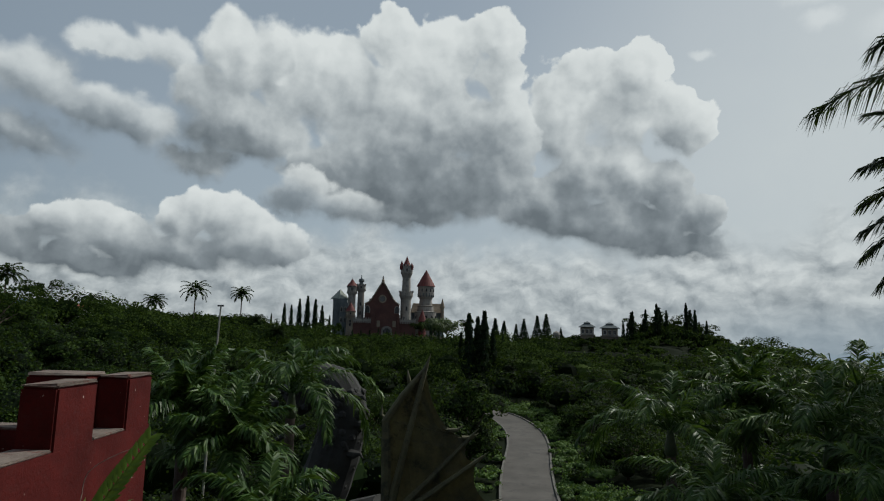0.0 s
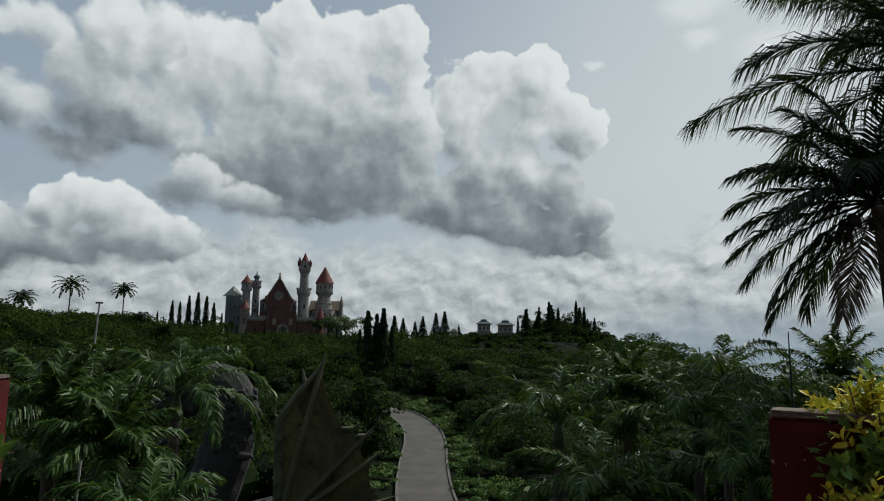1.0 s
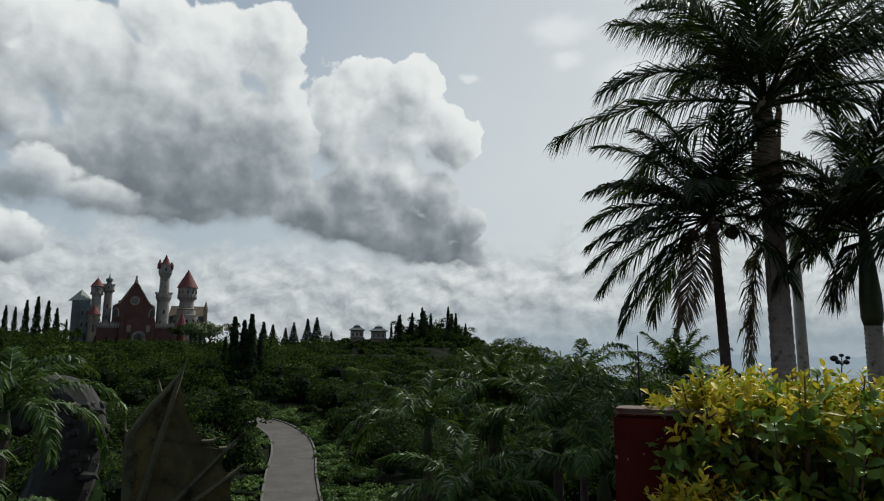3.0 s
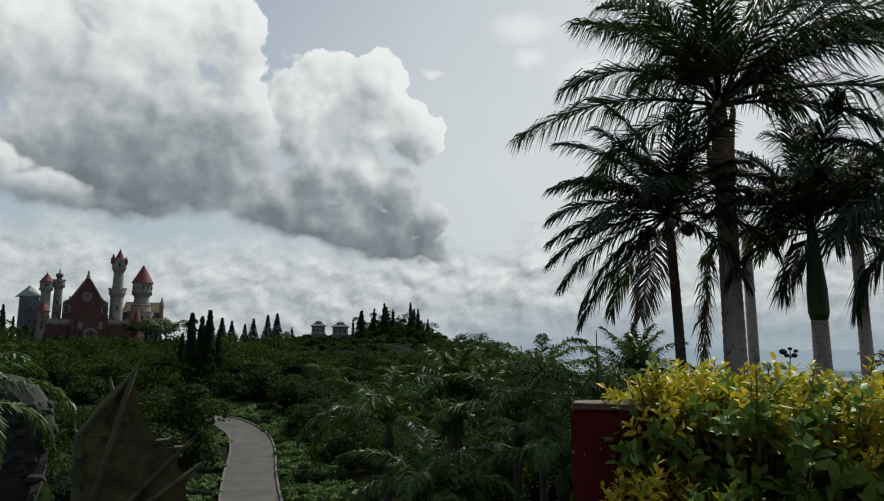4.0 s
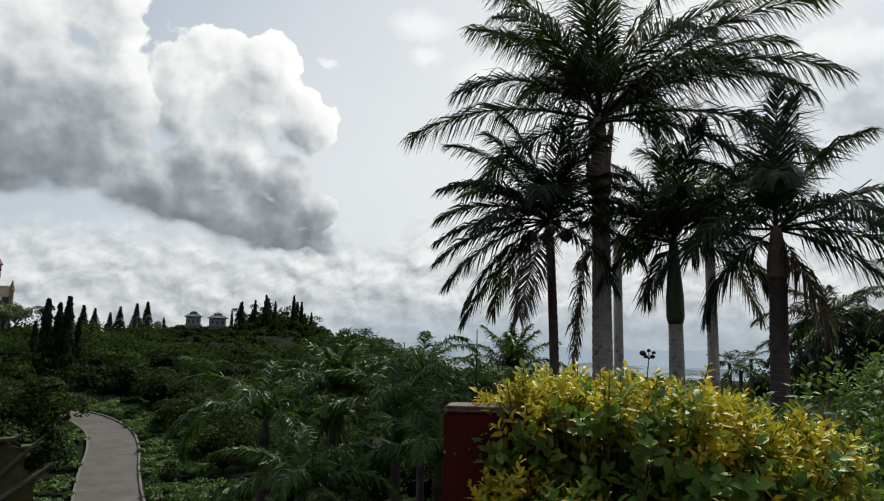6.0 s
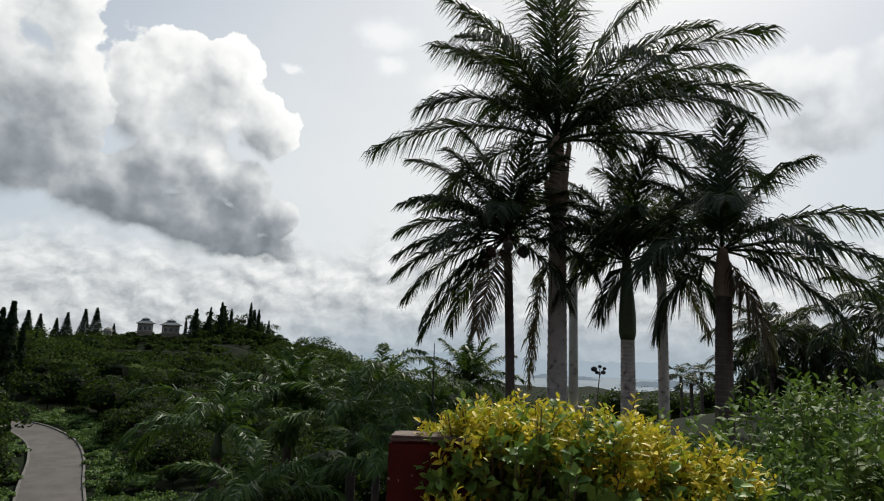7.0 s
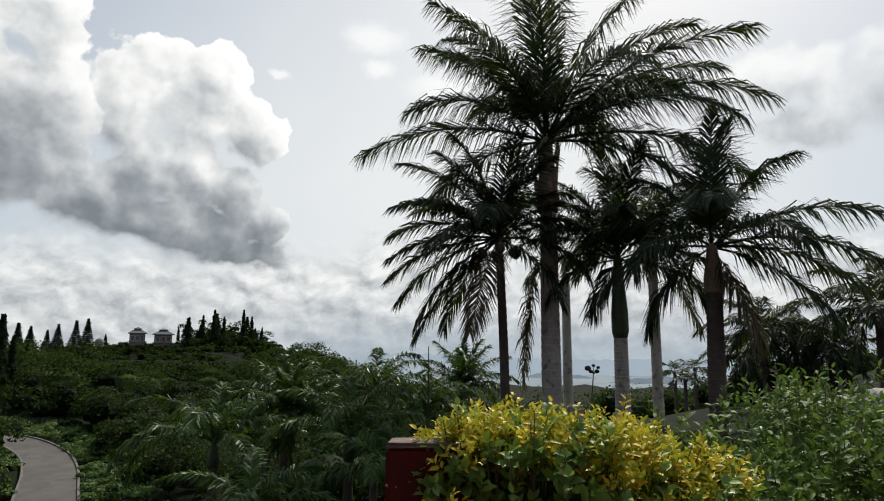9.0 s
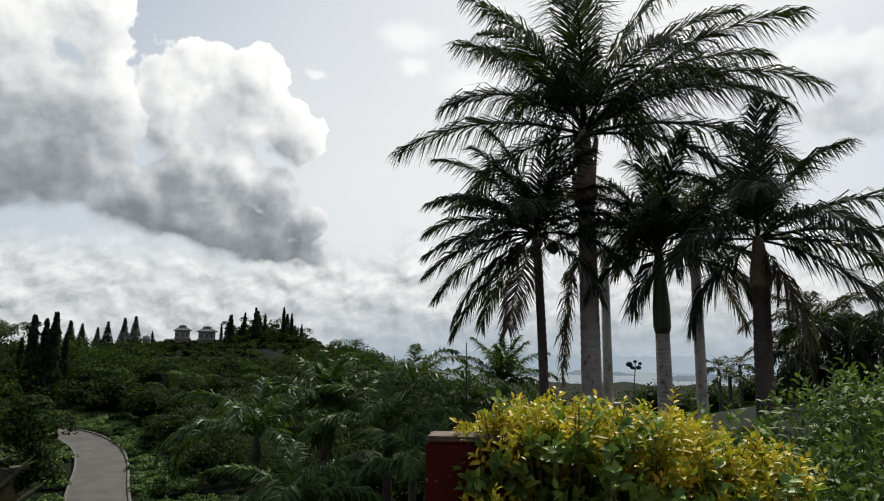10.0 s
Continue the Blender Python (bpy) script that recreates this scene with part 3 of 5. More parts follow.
def woods(name, label, places, heights, widths, leaf, counts, mat, trunks=True):
    """Many trees as one stuff: lobed leafy crowns on thin stems."""
    bits = []
    for p, h, w, s, n in zip(places, heights, widths, leaf, counts):
        k = int(rng.integers(3, 7))
        lobes = rng.normal(size=(k, 3)) * np.array([w * 0.19, w * 0.19, h * 0.08]) + np.array([0, 0, h * 0.64])
        lr = rng.uniform(0.28, 0.46, k) * w
        c, d = crown_points(int(n), lobes, lr, min(1.1, 0.55 * h / w + 0.25))
        c[:, 2] = np.maximum(c[:, 2], 0.15)
        nrm = d * 1.1 + rng.normal(size=d.shape) * 0.38 + np.array([0, 0, 0.2])
        bits.append(leaf_quads(c + p, nrm, s, 0.72))
        bits.append((CORE * np.array([w * 0.3, w * 0.3, h * 0.24]) + np.array([0, 0, h * 0.55]) + p, CORE_F))
        if trunks and n > 150:
            b, r = np.array(p), 0.02 * h
            v = np.array([[x * r * q, y * r * q, z] for z, q in ((-0.3, 1), (h * 0.6, 0.5)) for x, y in ((1, 0), (0, 1), (-1, 0), (0, -1))]) + b
            bits.append((v, np.array([[i, (i + 1) % 4, (i + 1) % 4 + 4, i + 4] for i in range(4)])))
    v, f = joined(bits)
    return tagged(part(name, np_mesh(name, v, f, mat), None), label, "woods", kind="stuff")


def scatter(n, a0, a1, d0, d1, power=0.5):
    a = rng.uniform(a0, a1, n)
    d = (d0 ** (1 / power) + rng.uniform(0, 1, n) * (d1 ** (1 / power) - d0 ** (1 / power))) ** power
    return a, d


def clear_of(a, d, x, y):
    """Keeps the road, the castle court and the pavilion knoll free of woods."""
    g, _ = road_gap(x, y)
    keep = g > np.where(d < 60, 5.2, 4.4)
    keep &= ~((a > -18) & (a < -6.5) & (d > 220))
    keep &= ~((a > -6.5) & (a < 3.5) & (d > 212))
    keep &= ~((a > 3.5) & (a < 9.5) & (d > 224))
    keep &= ~((a > -43) & (a < -37) & (d > 158) & (d < 200))
    return keep


# far slopes
a, d = scatter(2500, -52, 32, 120, 275)
x, y = d * np.sin(np.radians(a)), d * np.cos(np.radians(a))
ok = clear_of(a, d, x, y)
a, d, x, y = a[ok], d[ok], x[ok], y[ok]
z = land_z(x, y)
ter = (a > 2) & (a < 16) & (d > 140) & (d < 222)
h = np.where(ter, rng.uniform(1.1, 2.4, len(a)), 3.0 + 6.0 * rng.uniform(0, 1, len(a)) ** 1.6)
h = np.where((a < -24) & (d > 150), h * 1.35, h)
h = np.where((a > 10) & (d > 215), h * 1.25, h)
h = np.where((d < 195) & ~ter, h * 1.15, h)
w = np.where(ter, rng.uniform(2.0, 3.6, len(a)), np.maximum(3.6, h * rng.uniform(1.0, 1.5, len(a))))
big = (d < 178) & ~ter
h, w = np.minimum(h, np.where(big, 9.5, 8.0)), np.minimum(w, np.where(big, 9.5, 6.6))
z = z - np.maximum(0, h - 3.0) * np.where(d < 185, 0.1, np.where((a > -24) & (a < 3), 0.95, 0.6))
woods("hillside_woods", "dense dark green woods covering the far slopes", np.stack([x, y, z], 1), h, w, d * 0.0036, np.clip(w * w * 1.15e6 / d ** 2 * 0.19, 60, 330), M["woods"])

# valley
a, d = scatter(680, -54, 34, 34, 128)
x, y = d * np.sin(np.radians(a)), d * np.cos(np.radians(a))
ok = clear_of(a, d, x, y)
a, d, x, y = a[ok], d[ok], x[ok], y[ok]
z = land_z(x, y)
g, _ = road_gap(x, y)
h = 1.8 + 5.6 * rng.uniform(0, 1, len(a)) ** 1.4
h = np.where(g < 9, rng.uniform(0.8, 2.0, len(a)), h)
h = np.where((a > -5) & (a < 6) & (d < 62), rng.uniform(0.8, 1.8, len(a)), h)
w = np.minimum(h * rng.uniform(0.9, 1.5, len(a)), 6.5)
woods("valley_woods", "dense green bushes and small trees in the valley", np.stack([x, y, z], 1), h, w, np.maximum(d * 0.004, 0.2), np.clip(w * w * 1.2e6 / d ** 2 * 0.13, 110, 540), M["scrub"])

# slope to the lake side
a, d = scatter(900, 25, 84, 24, 190)
x, y = d * np.sin(np.radians(a)), d * np.cos(np.radians(a))
z = land_z(x, y)
top = 1.75 - d * np.where(a < 52, 0.052, np.where(a < 57, 0.03, -0.005))
h = np.clip(np.minimum(rng.uniform(2.0, 5.5, len(a)), (top - z) * rng.uniform(0.75, 1.05, len(a))), 0.6, 6)
w = h * rng.uniform(0.8, 1.4, len(a))
woods("lakeside_woods", "green woods falling away towards the lake", np.stack([x, y, z], 1), h, w, np.maximum(d * 0.004, 0.14), np.clip(w * w * 1.2e6 / d ** 2 * 0.08, 60, 240), M["scrub"])

# undergrowth close under the terrace
a, d = scatter(420, -56, 30, 6, 36)
x, y = d * np.sin(np.radians(a)), d * np.cos(np.radians(a))
z = land_z(x, y)
h = np.minimum(rng.uniform(0.6, 2.0, len(a)), np.maximum(0.4, (1.7 - d * 0.26) - z))
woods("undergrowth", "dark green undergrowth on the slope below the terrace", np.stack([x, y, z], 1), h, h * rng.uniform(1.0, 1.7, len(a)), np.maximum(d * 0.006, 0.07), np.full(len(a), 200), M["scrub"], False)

# rank weeds along the road's verges
n = 520
k = rng.integers(0, len(ROAD_NP) - 1, n)
t = np.diff(ROAD_NP[:, :2], axis=0)[k]
t /= np.linalg.norm(t, axis=1, keepdims=True)
off = rng.choice([-1, 1], n, p=[0.35, 0.65]) * (2.8 + 5.2 * rng.uniform(0, 1, n) ** 1.5)
x, y = ROAD_NP[k, 0] + t[:, 1] * off + rng.normal(size=n) * 0.6, ROAD_NP[k, 1] - t[:, 0] * off + rng.normal(size=n) * 0.6
g, _ = road_gap(x, y)
x, y, g = x[g > 2.75], y[g > 2.75], g[g > 2.75]
h = 0.35 + 0.16 * (g - 2.7) + 0.5 * rng.uniform(0, 1, len(x))
woods("verge_weeds", "bright green weeds along the edges of the road", np.stack([x, y, land_z(x, y)], 1), h, h * 1.6, np.full(len(x), 0.24), np.full(len(x), 90), M["weed"], False)

# low hedges and shrubs on the crest before the castle and the pines
a, d = rng.uniform(-18, 9.5, 620), rng.uniform(212, 243, 620)
x, y = d * np.sin(np.radians(a)), d * np.cos(np.radians(a))
h = rng.uniform(0.5, 1.5, 620)
woods("crest_shrubs", "low dark shrubs along the crest before the castle", np.stack([x, y, land_z(x, y)], 1), h, h * 2.2, np.full(620, 0.6), np.full(620, 45), M["woods"], False)


# ---- the castle on the ridge ----
CASTLE_AT = polar(-13.1, 268, 3.0)
castle = thing("castle", Matrix.Translation(CASTLE_AT) @ pose(0, 0, 0, 0, 0, 13.1), "fairy-tale castle of red brick with pale towers and red roofs", "castle")


def crenels(bm, x0, x1, y0, y1, z, n, h=0.8):
    step = (x1 - x0) / (2 * n - 1)
    for i in range(n):
        box(bm, x0 + 2 * i * step, x0 + (2 * i + 1) * step, y0, y1, z - 0.05, z + h)


def arch_window(parent, x, y, z, w, h, frame_mat=None):
    """Pointed window with a raised stone surround."""
    bm = bmesh.new()
    s = [(-w / 2, 0), (w / 2, 0), (w / 2, h * 0.65), (w * 0.28, h * 0.9), (0, h), (-w * 0.28, h * 0.9), (-w / 2, h * 0.65)]
    f = bm.faces.new([bm.verts.new((x + u, y, z + v)) for u, v in s])
    bmesh.ops.solidify(bm, geom=[f], thickness=0.12)
    win = part("window", bm, M["glass"], parent, "dark arched window")
    bm = bmesh.new()
    n = len(s)
    outer = [(u * 1.35, v * 1.12 - 0.1 * h * 0.3) for u, v in s]
    for i in range(n):
        j = (i + 1) % n
        bm.faces.new([bm.verts.new((x + u, y - 0.15, z + v)) for u, v in (s[i], s[j], outer[j], outer[i])])
    bmesh.ops.remove_doubles(bm, verts=bm.verts, dist=0.001)
    bmesh.ops.solidify(bm, geom=list(bm.faces), thickness=-0.25)
    part("surround", bm, frame_mat or M["stone"], win)


def round_tower(x, y, z1, r, head_r, head_h, roof_h, wall, roof, spikes=0, taper=0.9, flare=True):
    """Tower with a corbelled head, battlements and a cone roof."""
    bm = bmesh.new()
    zc = z1 - head_h
    rings = [(r * 1.12, -4), (r, 1.5), (r * taper, zc - head_r * 0.7)]
    rings += [(head_r, zc), (head_r, z1)] if flare else [(r * taper, z1)]
    lathe(bm, rings, 18, (x, y, 0))
    shell = part("tower", bm, wall, castle, smooth=False)
    bm = bmesh.new()
    for k in range(12):
        a = math.pi * 2 * k / 12
        box(bm, x + head_r * math.cos(a) - 0.18, x + head_r * math.cos(a) + 0.18, y + head_r * math.sin(a) - 0.18, y + head_r * math.sin(a) + 0.18, zc - head_r * 0.35, zc + 0.1)
        box(bm, x + head_r * math.cos(a) - 0.25, x + head_r * math.cos(a) + 0.25, y + head_r * math.sin(a) - 0.25, y + head_r * math.sin(a) + 0.25, z1 - 0.1, z1 + 0.55)
    tagged(part("battlement", bm, wall, shell), kind="stuff")
    if roof_h:
        bm = bmesh.new()
        lathe(bm, [(head_r * 1.18, z1 + 0.3), (head_r * 0.62, z1 + 0.3 + roof_h * 0.48), (head_r * 0.08, z1 + 0.3 + roof_h)], 18, (x, y, 0))
        tube(bm, [(x, y, z1 + roof_h), (x, y, z1 + roof_h + 1.0)], [0.12, 0.03], 6)
        part("roof", bm, roof, castle, "red cone roof")
    for k in range(spikes):
        a = math.pi * (0.9 + 0.6 * k)
        bm = bmesh.new()
        px, py = x + head_r * 1.05 * math.cos(a), y + head_r * 1.05 * math.sin(a)
        lathe(bm, [(0.3, z1 - 2.2), (0.75, z1 - 1.4), (0.75, z1 + 0.6), (0.85, z1 + 0.7), (0.05, z1 + 3.0)], 10, (px, py, 0))
        part("turret", bm, roof if k % 2 else wall, castle)
    for k, zz in enumerate((0.45, 0.68)):
        arch_window(shell, x, y - r * 0.99 + 0.02, (zc - 2) * zz, 0.7, 1.7)
    arch_window(shell, x, y - head_r - 0.02, zc + head_h * 0.25, 0.6, min(1.5, head_h * 0.6))
    return shell


# main hall with its stepped brick gable
bm = bmesh.new()
s = [(-8.4, -3), (6.4, -3), (6.4, 11.6), (4.2, 13.0), (0.6, 20.0), (-0.9, 21.6), (-2.4, 20.0), (-6.2, 13.0), (-8.4, 11.6)]
f = bm.faces.new([bm.verts.new((u, 0, v)) for u, v in s])
bmesh.ops.translate(bm, verts=[v for g in [bmesh.ops.extrude_face_region(bm, geom=[f])] for v in g["geom"] if isinstance(v, bmesh.types.BMVert)], vec=(0, 22, 0))
hall = part("hall", bm, M["brick"], castle, "red brick gabled hall")
bm = bmesh.new()
for side in (1, -1):
    tube(bm, [(-0.9, -0.15, 21.9), (-0.9 + side * 5.2, -0.15, 13.2), (-0.9 + side * 7.4, -0.15, 11.9)], [0.28, 0.28, 0.25], 6)
lathe(bm, [(0.7, 21.0), (0.55, 22.3), (0.25, 22.8), (0.45, 23.2), (0.05, 24.2)], 10, (-0.9, 0, 0))
part("gable_coping", bm, M["tan"], hall)
bm = bmesh.new()
ring = [(1.15, 0.0), (1.75, 0.0), (1.75, -0.3), (1.15, -0.3)]
loops = [[bm.verts.new((-0.9 + r * math.cos(a), -0.05 + q, 14.2 + r * math.sin(a))) for r, q in ring] for a in [2 * math.pi * i / 24 for i in range(24)]]
for i in range(24):
    for k in range(4):
        bm.faces.new((loops[i][k], loops[(i + 1) % 24][k], loops[(i + 1) % 24][(k + 1) % 4], loops[i][(k + 1) % 4]))
rose = part("rose_window", bm, M["tan"], hall, "round window with pale stone ring")
bm = bmesh.new()
bmesh.ops.create_circle(bm, cap_ends=True, segments=24, radius=1.2, matrix=Matrix.Translation((-0.9, -0.12, 14.2)) @ Matrix.Rotation(radians(90), 4, "X"))
part("pane", bm, M["glass"], rose)
for x in (-7.2, 5.4):
    arch_window(hall, x, -0.12, 8.2, 1.7, 2.9)
part("buttress", box(bmesh.new(), -6.6, -4.9, 1.0, 3.0, 11, 14.2), M["brick"], hall)
part("buttress", box(bmesh.new(), 3.1, 4.6, 1.0, 3.0, 11, 14.0), M["brick"], hall)

# porch
bm = bmesh.new()
s = [(-3.6, -3), (5.2, -3), (5.2, 6.6), (0.9, 10.4), (-3.6, 6.6)]
f = bm.faces.new([bm.verts.new((u, -4.5, v)) for u, v in s])
bmesh.ops.translate(bm, verts=[v for g in [bmesh.ops.extrude_face_region(bm, geom=[f])] for v in g["geom"] if isinstance(v, bmesh.types.BMVert)], vec=(0, 4.3, 0))
porch = part("porch", bm, M["brick"], castle)
bm = bmesh.new()
for a in range(13):
    t = math.pi * a / 12
    box(bm, 1.2 + 1.9 * math.cos(t) - 0.42, 1.2 + 1.9 * math.cos(t) + 0.42, -4.95, -4.45, 0.4 + 1.7 * math.sin(t) - 0.42, 0.4 + 1.7 * math.sin(t) + 0.42)
box(bm, -1.1, -0.3, -4.95, -4.45, -3, 0.5), box(bm, 2.7, 3.5, -4.95, -4.45, -3, 0.5)
arch = part("arch", bm, M["stone"], porch, "white stone door arch")
bm = bmesh.new()
box(bm, -0.4, 2.8, -4.62, -4.4, -3, 1.6)
part("door", bm, M["glass"], porch, "dark doorway")
for x in (-3.0, 3.6):
    bm = bmesh.new()
    box(bm, x, x + 1.4, -4.66, -4.4, 2.2, 4.8, 0.08)
    part("panel", bm, M["tan"], porch)
part("buttress", box(bmesh.new(), -5.4, -3.7, -4.2, -1, -3, 8.2), M["brick"], porch)
part("buttress", box(bmesh.new(), 5.3, 6.6, -4.2, -1, -3, 7.4), M["brick"], porch)

# low battlemented wings
for x0, x1 in ((-13.0, -5.3), (6.7, 13.4)):
    bm = bmesh.new()
    box(bm, x0, x1, -2.5, 6, -4, 4.4)
    wing = part("side_wing", bm, M["brick"], castle)
    bm = bmesh.new()
    box(bm, x0 - 0.2, x1 + 0.2, -2.8, -2.0, 4.4, 5.4)
    for k in range(9):
        box(bm, x0 + k * (x1 - x0) / 9 + 0.1, x0 + (k + 0.55) * (x1 - x0) / 9 + 0.1, -2.9, -2.5, 3.7, 4.45)
    part("cornice", bm, M["stone"], wing, "pale corbelled cornice")
    bm = bmesh.new()
    box(bm, x0 - 0.2, x1 + 0.2, -2.0, 5.8, 4.45, 5.0)
    part("flat_roof", bm, M["roofgreen"], wing)
    bm = bmesh.new()
    crenels(bm, x0 - 0.2, x1 + 0.2, -2.8, -2.3, 5.4, 8, 0.6)
    tagged(part("battlement", bm, M["stone"], wing), kind="stuff")

round_tower(-14.2, 4, 19.2, 1.75, 2.1, 2.2, 3.2, M["stone"], M["roofred"])
round_tower(-10.4, 6, 20.2, 1.55, 1.9, 1.8, 0, M["stone"], M["slate"])
bm = bmesh.new()
lathe(bm, [(0.9, 20), (0.8, 21.5), (1.3, 22.0), (1.2, 22.8), (0.3, 23.3), (0.06, 25)], 10, (-10.4, 6, 0))
part("crown", bm, M["slate"], castle)
round_tower(-14.2, -1, 8.2, 1.8, 1.95, 1.4, 3.6, M["tan"], M["roofred"])
# great tower
bm = bmesh.new()
lathe(bm, [(2.7, -4), (2.35, 2), (2.3, 14.4), (2.95, 16.0), (2.95, 17.6), (1.95, 17.6), (1.75, 24.0), (2.6, 26.0), (2.6, 29.0), (2.2, 29.0), (2.2, 28.2)], 20, (9.3, 5, 0))
great = part("great_tower", bm, M["stone"], castle, "tall pale stone tower")
bm = bmesh.new()
for k in range(14):
    a = 2 * math.pi * k / 14
    for r, z, q in ((2.95, 17.5, 0.7), (2.6, 28.9, 0.8)):
        box(bm, 9.3 + r * math.cos(a) - 0.28, 9.3 + r * math.cos(a) + 0.28, 5 + r * math.sin(a) - 0.28, 5 + r * math.sin(a) + 0.28, z, z + q)
tagged(part("battlement", bm, M["stone"], great), kind="stuff")
for x, y, h, r in ((9.3, 5, 33.6, 1.9), (7.0, 4, 31.6, 0.9), (11.4, 3.8, 30.6, 0.8)):
    bm = bmesh.new()
    lathe(bm, [(r * 0.9, 27.5), (r, 29.2), (r * 0.5, 29.2 + (h - 29.2) * 0.5), (0.06, h)], 12, (x, y, 0))
    part("roof", bm, M["roofred"], great, "red cone roof")
for x, y, z, w, h in ((9.3, 3.3, 21.5, 0.6, 1.6), (9.3, 2.35, 26.6, 0.7, 1.6), (9.6, 2.68, 9.5, 0.7, 1.9), (8.6, 2.72, 5.0, 0.7, 1.9)):
    arch_window(great, x, y, z, w, h)
# keep with the broad red cone, behind
bm = bmesh.new()
lathe(bm, [(5.2, -4), (4.9, 9.0), (5.1, 9.6), (3.9, 9.8), (3.6, 11.8), (3.9, 12.2), (3.1, 12.4), (2.75, 15.2), (3.7, 17.2), (3.7, 21.2)], 22, (18.6, 14, 0))
keep = part("keep", bm, M["stone"], castle, "pale round keep")
bm = bmesh.new()
for k in range(16):
    a = 2 * math.pi * k / 16
    for z, w, h, r in ((16.3, 0.22, 1.6, 3.55),):
        box(bm, 18.6 + r * math.cos(a) - w, 18.6 + r * math.cos(a) + w, 14 + r * math.sin(a) - w, 14 + r * math.sin(a) + w, z, z + h)
tagged(part("corbels", bm, M["slate"], keep), kind="stuff")
bm = bmesh.new()
lathe(bm, [(4.3, 21.1), (2.5, 24.4), (0.07, 28.8)], 22, (18.6, 14, 0))
part("roof", bm, M["roofred"], keep, "red cone roof")
for a in range(-60, 61, 30):
    arch_window(keep, 18.6 + 3.72 * math.sin(radians(a)), 14 - 3.72 * math.cos(radians(a)), 18.6, 0.6, 1.5)
    arch_window(keep, 18.6 + 4.95 * math.sin(radians(a)), 14 - 4.95 * math.cos(radians(a)), 5.2, 1.3, 2.6)
# chapel behind with mottled yellow roof and a spire
bm = bmesh.new()
box(bm, 12.5, 27.0, 16, 26, -4, 9.4)
chapel = part("chapel", bm, M["slate"], castle)
bm = bmesh.new()
f = bm.faces.new([bm.verts.new(p) for p in ((12.2, 15.5, 9.3), (27.2, 15.5, 9.3), (26.2, 21, 13.8), (13.2, 21, 13.8))])
g = bm.faces.new([bm.verts.new(p) for p in ((12.2, 26.5, 9.3), (27.2, 26.5, 9.3), (26.2, 21, 13.8), (13.2, 21, 13.8))])
bmesh.ops.solidify(bm, geom=[f, g], thickness=0.3)
part("roof", bm, M["tan"], chapel, "pale mottled tiled roof")
bm = bmesh.new()
lathe(bm, [(0.8, 6), (0.8, 11.5), (1.1, 11.8), (0.05, 16.0)], 8, (26.4, 15, 0))
part("spire", bm, M["tan"], chapel)
bm = bmesh.new()
lathe(bm, [(1.7, -3), (1.5, 4.8), (1.9, 5.0), (0.06, 10.4)], 12, (16.5, 2, 0))
part("turret", bm, M["roofred"], castle, "small red cone turret")
# annex with hipped green-grey roof
bm = bmesh.new()
box(bm, -22.0, -16.2, 2, 10, -4, 14.0)
annex = part("annex", bm, M["slate"], castle, "dark stone annex")
bm = bmesh.new()
lathe(bm, [(4.3, 13.8), (0.1, 18.2)], 4, (-19.4, 6, 0))
part("roof", bm, M["roofgreen"], annex)
bm = bmesh.new()
box(bm, -19.0, -15.4, 0.5, 2.2, -4, 12.2)
part("bay", bm, M["slate"], annex)
for x in (-18.2, -16.6):
    for z in (4.0, 8.4):
        arch_window(annex, x, 0.45, z, 0.8, 2.0)
# garden wall below the court
bm = bmesh.new()
box(bm, 14, 32, -8, -7.3, -7.5, -1.6, 0.05)
for k in range(12):
    box(bm, 14 + k * 1.5, 14.8 + k * 1.5, -8.05, -7.25, -1.6, -1.0)
wall = part("garden_wall", bm, M["tan"], castle)
bm = bmesh.new()
lathe(bm, [(1.3, -6.5), (1.3, -3.4), (1.6, -3.2), (0.8, -2.2), (0.1, -1.2)], 10, (24.5, -10, 0))
part("gate_turret", bm, M["stone"], castle)


# ---- houses ----
def window(parent, x, y, z, w, h):
    bm = bmesh.new()
    box(bm, x - w / 2, x + w / 2, y - 0.04, y + 0.05, z, z + h)
    win = part("window", bm, M["glass"], parent)
    bm = bmesh.new()
    for a, b, c, d in ((-w / 2 - 0.12, w / 2 + 0.12, -0.12, 0), (-w / 2 - 0.12, w / 2 + 0.12, h, h + 0.12), (-w / 2 - 0.12, -w / 2, 0, h), (w / 2, w / 2 + 0.12, 0, h)):
        box(bm, x + a, x + b, y - 0.12, y + 0.06, z + c, z + d)
    part("window_frame", bm, M["wallwhite"], win)


